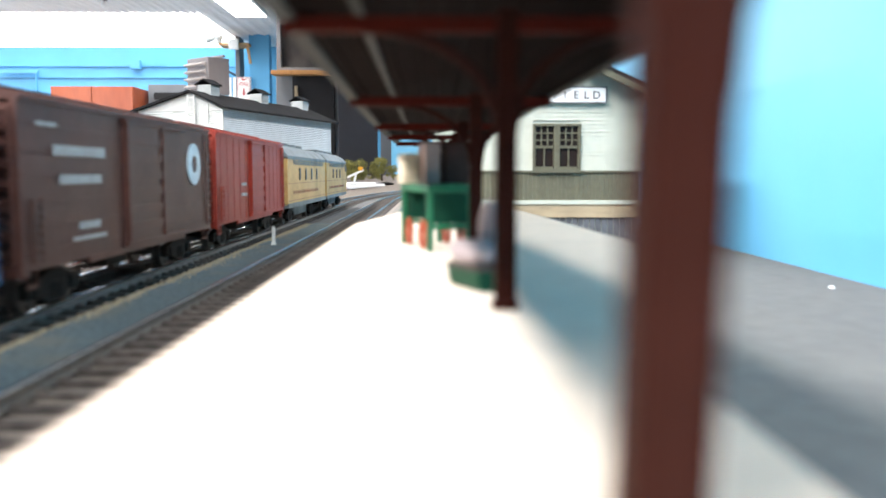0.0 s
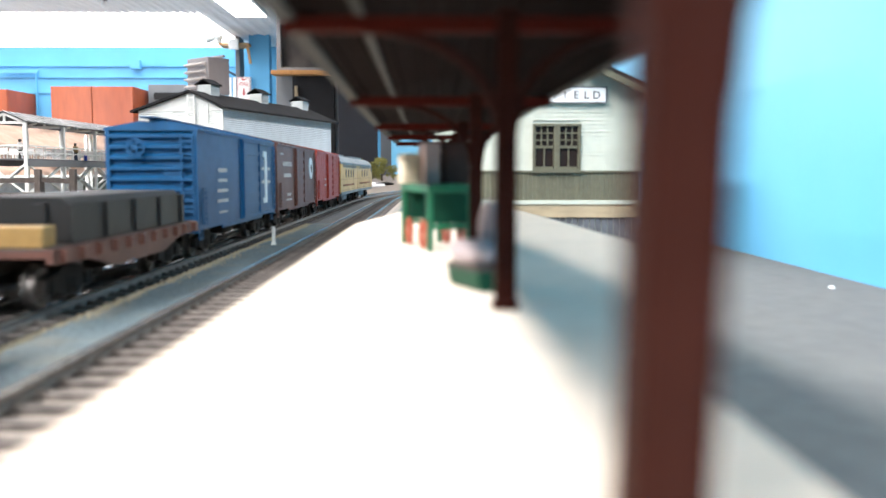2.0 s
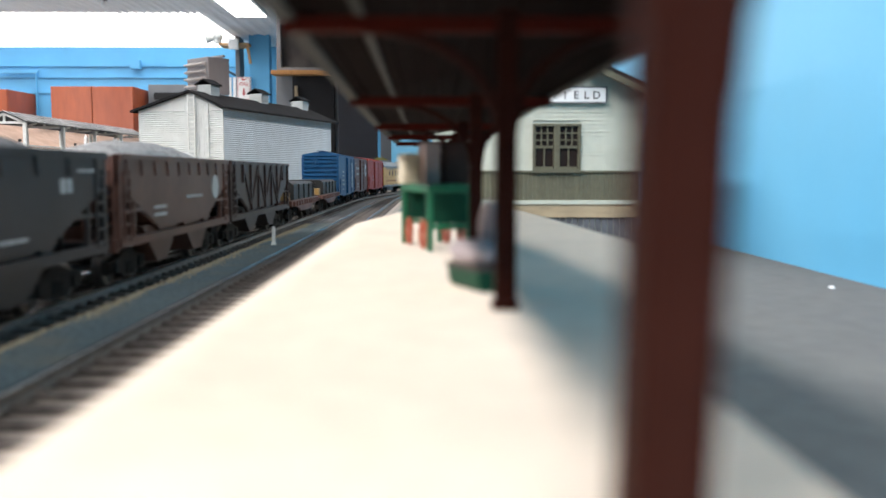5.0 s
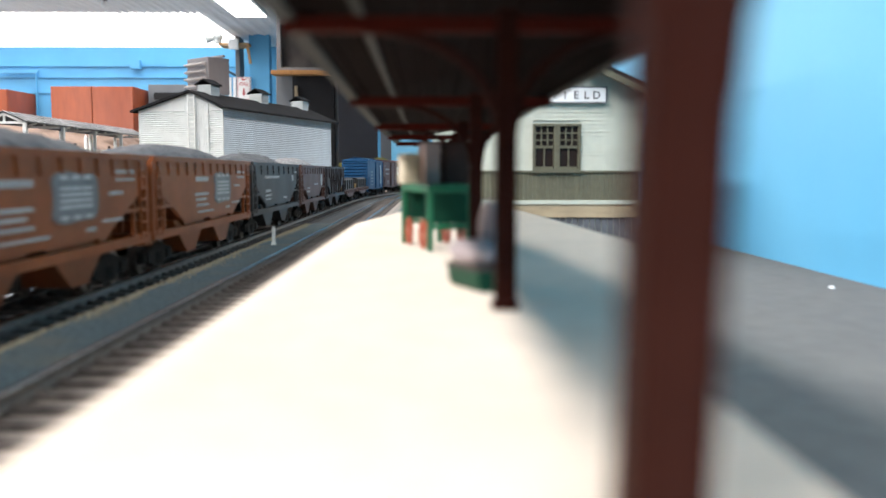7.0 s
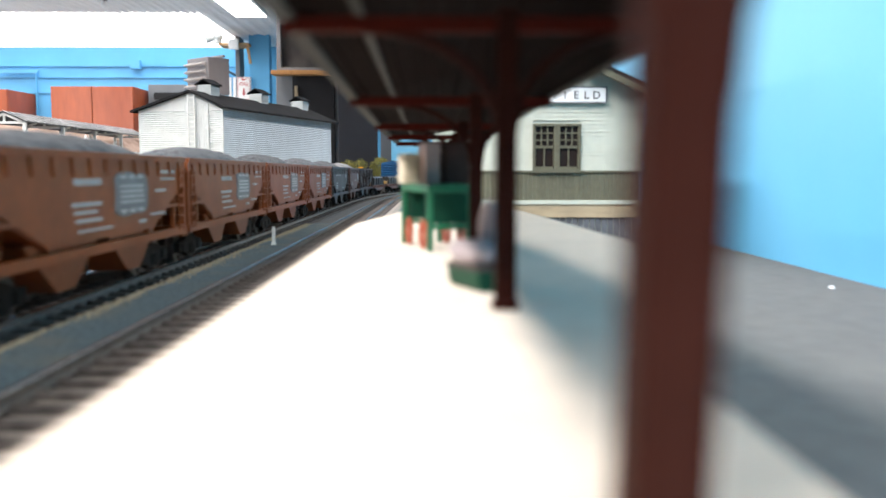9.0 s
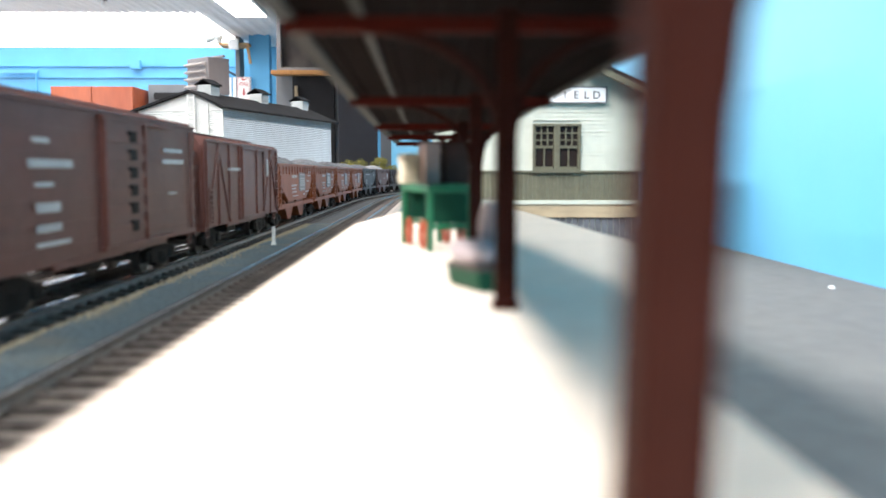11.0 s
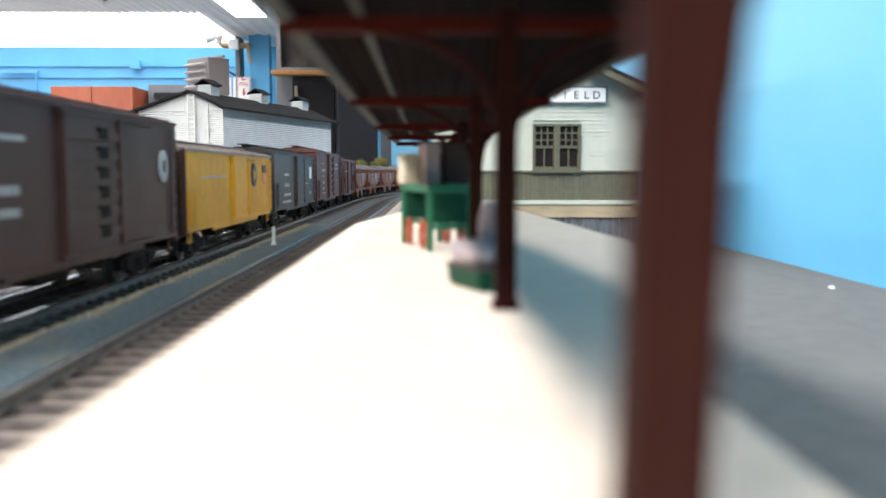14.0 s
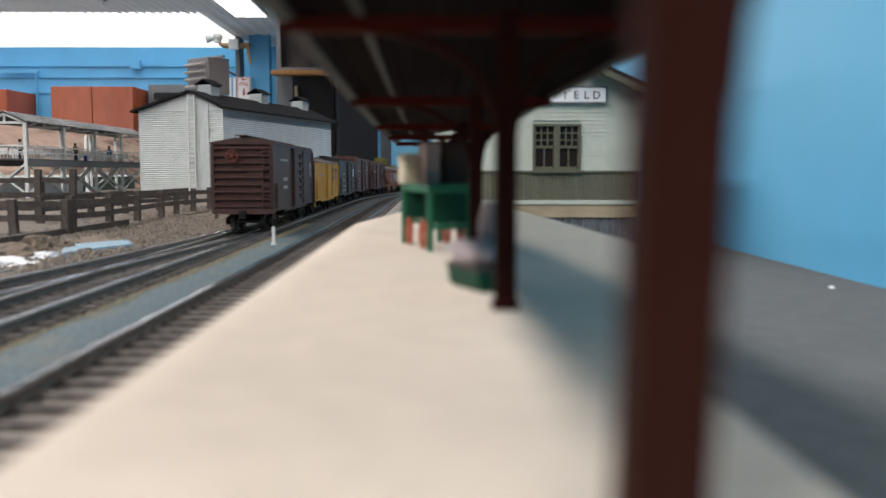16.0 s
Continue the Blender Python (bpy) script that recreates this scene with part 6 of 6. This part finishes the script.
room_box("partition_east", -0.337, -0.018, -1.300, 1.232, 5.65, 0.06, M_GREYPAINT, "grey partition wall", "partition", "structure")
room_box("partition_top", -1.070, -0.594, 1.091, 1.304, 6, 0.06, M_GREYPAINT, "dark grey partition head", "partition", "structure")
room_box("light_switch", -0.947, -0.925, 0.528, 0.636, 5.94, 0.02, M_TRIMWOOD, "pale switch plate on the dark doorway sheet", "switch")


def cubby():
    """The glazed opening over the shelf, with odds and ends behind."""
    x0, z1 = (-1.074, 1.090)
    x1, z0 = (-0.597, 0.736)
    t = thing("display_window", pose(0, 6.0, 0), "grey framed display window over a wooden shelf", "window")
    bm = bmesh.new()
    for a, b, c, d in ((x0, x0 + 0.03, z0, z1), (x1 - 0.03, x1, z0, z1), (x0 + 0.03, x1 - 0.03, z0, z0 + 0.03), (x0 + 0.03, x1 - 0.03, z1 - 0.03, z1)):
        box(bm, a, b, -0.02, 0.03, c, d)
    part("frame", bm, M_GREYPAINT, t)
    bm = bmesh.new()
    box(bm, x0 + 0.03, x1 - 0.03, 0.02, 0.026, z0 + 0.03, z1 - 0.03)
    part("pane", bm, mat("dim_grey_glass", (0.05, 0.045, 0.042), 0.4, vary=0.5, size=0.15, dirt=(0.16, 0.15, 0.14), spec=0.2), t, "dim reflecting glass")
    bm = bmesh.new()
    box(bm, x0 - 0.02, x1, -0.14, -0.021, z0 - 0.03, z0 - 0.002, 0.003)
    part("shelf", bm, mat("orange_pine_shelf", (0.42, 0.20, 0.06), 0.6, size=0.03), t, "orange pine shelf")


cubby()


def fire_sign():
    x, z = (-1.777, 0.832)
    t = thing("fire_sign", pose(x, 8.15, z), "white sign with red word and arrow", "sign")
    bm = bmesh.new()
    box(bm, -0.064, 0.064, 0.0, 0.05, -0.108, 0.108)
    part("board", bm, M_WHITE, t)
    red = mat("sign_red", (0.45, 0.02, 0.02), 0.5, size=0.02)
    bm = bmesh.new()
    for a, b, c, d in ((-0.058, 0.058, 0.099, 0.103), (-0.058, 0.058, -0.103, -0.099), (-0.058, -0.054, -0.099, 0.099), (0.054, 0.058, -0.099, 0.099)):
        box(bm, a, b, -0.002, 0.0, c, d)
    part("border", bm, red, t)
    bm = bmesh.new()
    prism(bm, [(-0.016, -0.04), (0.0, -0.07), (0.016, -0.04), (0.007, -0.04), (0.007, 0.0), (-0.007, 0.0), (-0.007, -0.04)], "y", -0.002, 0.0)
    prism(bm, [(-0.03, 0.088), (0.0, 0.074), (0.03, 0.088)], "y", -0.002, 0.0)
    part("arrow", bm, red, t)
    cu = bpy.data.curves.new("word", "FONT")
    cu.body, cu.size, cu.extrude, cu.align_x = "FIRE", 0.046, 0.0008, "CENTER"
    ob = new("word", cu)
    ob.parent = t
    ob.matrix_basis = pose(0, -0.002, 0.026, 90, 0, 0)
    cu.materials.append(red)


fire_sign()
for xa, xb in ((-1.945, -1.918), (-1.902, -1.875)):
    room_box("white_tube", xa, xb, -1.30, 0.948, 8.25, 0.02, M_WHITE, "white plastic tube leaning on the wall", "tube")
room_box("wall_panel", -2.859, -2.483, 0.557, 0.924, 8.7, 0.2, M_GREYPAINT, "grey metal wall panel", "panel")
room_box("panel_screen", -2.792, -2.511, 0.774, 0.841, 8.66, 0.03, M_BLACK, "dark slot in the grey panel", "vent")
room_box("junction_box", -3.102, -3.007, 1.105, 1.196, 8.9, 0.06, M_WALLBLUE, "blue painted junction box", "junction box")
room_box("conduit", -4.088, -4.080, 0.569, 1.071, 8.92, 0.04, M_WALLBLUE, "blue painted conduit on the wall", "conduit")
room_box("conduit", -4.446, -4.065, 1.059, 1.088, 8.92, 0.04, M_WALLBLUE, "blue painted conduit on the wall", "conduit")


def camera_shelf():
    x, z = (-1.860, 1.239)
    t = thing("bracket_shelf", pose(x, 8.1, z), "pine bracket shelf on the grey column", "shelf")
    pine = mat("pine_bracket", (0.45, 0.27, 0.12), 0.6, size=0.03)
    bm = bmesh.new()
    box(bm, -0.13, 0.15, -0.02, 0.20, -0.015, 0.008, 0.002)
    part("board", bm, pine, t)
    bm = bmesh.new()
    beam(bm, (0.13, 0.03, -0.01), (0.155, 0.03, -0.18), 0.022)
    part("bracket", bm, pine, t)
    bm = bmesh.new()
    box(bm, -0.03, 0.06, -0.06, -0.021, -0.055, 0.04, 0.004)
    ob = solid("white_device", bm, M_WHITE, "white plastic device on the shelf", "device")
    ob.matrix_basis = t.matrix_basis
    bm = bmesh.new()
    bmesh.ops.create_icosphere(bm, subdivisions=3, radius=0.05)
    rod(bm, (0, 0, -0.06), (0, 0, -0.02), 0.04, 12, 0.03)
    rod(bm, (-0.02, 0, 0.0), (-0.11, -0.02, -0.03), 0.03, 12, 0.045)
    ob = solid("spot_camera", bm, M_STAND, "pale grey swivel lamp head by the shelf", "lamp head")
    ob.matrix_basis = pose(x - 0.14, 8.1, z + 0.07)


camera_shelf()
bx, bz = (-2.325, 1.229)
bulb = thing("light_bulb", pose(bx, 6.2, bz), "bare white bulb in a ceiling holder", "bulb")
bm_ = bmesh.new()
bmesh.ops.create_uvsphere(bm_, u_segments=16, v_segments=10, radius=0.03)
part("globe", bm_, M_WHITE, bulb, smooth=True)
bm_ = bmesh.new()
rod(bm_, (0, 0, 0.02), (0, 0, CEIL_Z - bz - 0.01), 0.014, 12, 0.022)
part("holder", bm_, M_PURLIN, bulb)
# ---- sleepers ----
ties(TRACK_MAIN, lambda s, u=0: arc(s, u), 0.10, 3.2, 1.30)
ties(TRACK_SIDE, lambda s, u=0: side_line(s, u), 0.06, 2.6, 1.10)
ties(TRACK_SPUR, lambda s, u=0: spur_line(s, u), 0.12, 0.58, 0.60)
# ---- what moves ----
# front of the red boxcar along the main line, in metres, at these seconds
RUN = [(0.0, 0.48), (0.2, 0.509), (1.1, 0.641), (2.0, 0.769), (2.6, 0.856), (4.1, 1.091), (6.4, 1.454), (7.6, 1.644), (9.2, 1.898), (11.4, 2.239),
       (12.1, 2.35), (12.9, 2.473), (13.6, 2.581), (14.2, 2.681), (14.8, 2.772), (15.1, 2.82), (15.5, 2.887), (16.0, 2.967)]
RUN_T, RUN_S = zip(*RUN)


def travelled(t):
    """Smoothed distance at t."""
    vals = []
    for d in (-0.4, -0.2, 0.0, 0.2, 0.4):
        v = t + d
        if v < 0:
            vals.append(RUN_S[0] + v * 0.146)
        elif v > 16:
            vals.append(RUN_S[-1] + (v - 16) * 0.160)
        else:
            vals.append(float(np.interp(v, RUN_T, RUN_S)))
    return sum(vals) / 5


def motions():
    for car, front, length in TRAIN:
        rows = []
        for i in range(65):
            t = i * 0.25
            s = travelled(t) + front - length / 2
            xa, ya, _ = arc(s + length * 0.33)
            xb, yb, _ = arc(s - length * 0.33)
            rows.append((t, pose((xa + xb) / 2, (ya + yb) / 2, RAIL, 0, 0, -math.degrees(math.atan2(xa - xb, ya - yb)))))
        walk(car, rows)
    spin = [(i / 30, -math.degrees((travelled(i / 30) - RUN_S[0]) / 0.0048)) for i in range(481)]
    for w, dy in WHEELS:
        walk(w, [(t, pose(0, dy, 0.0048, a, 0, 0)) for t, a in spin])


motions()
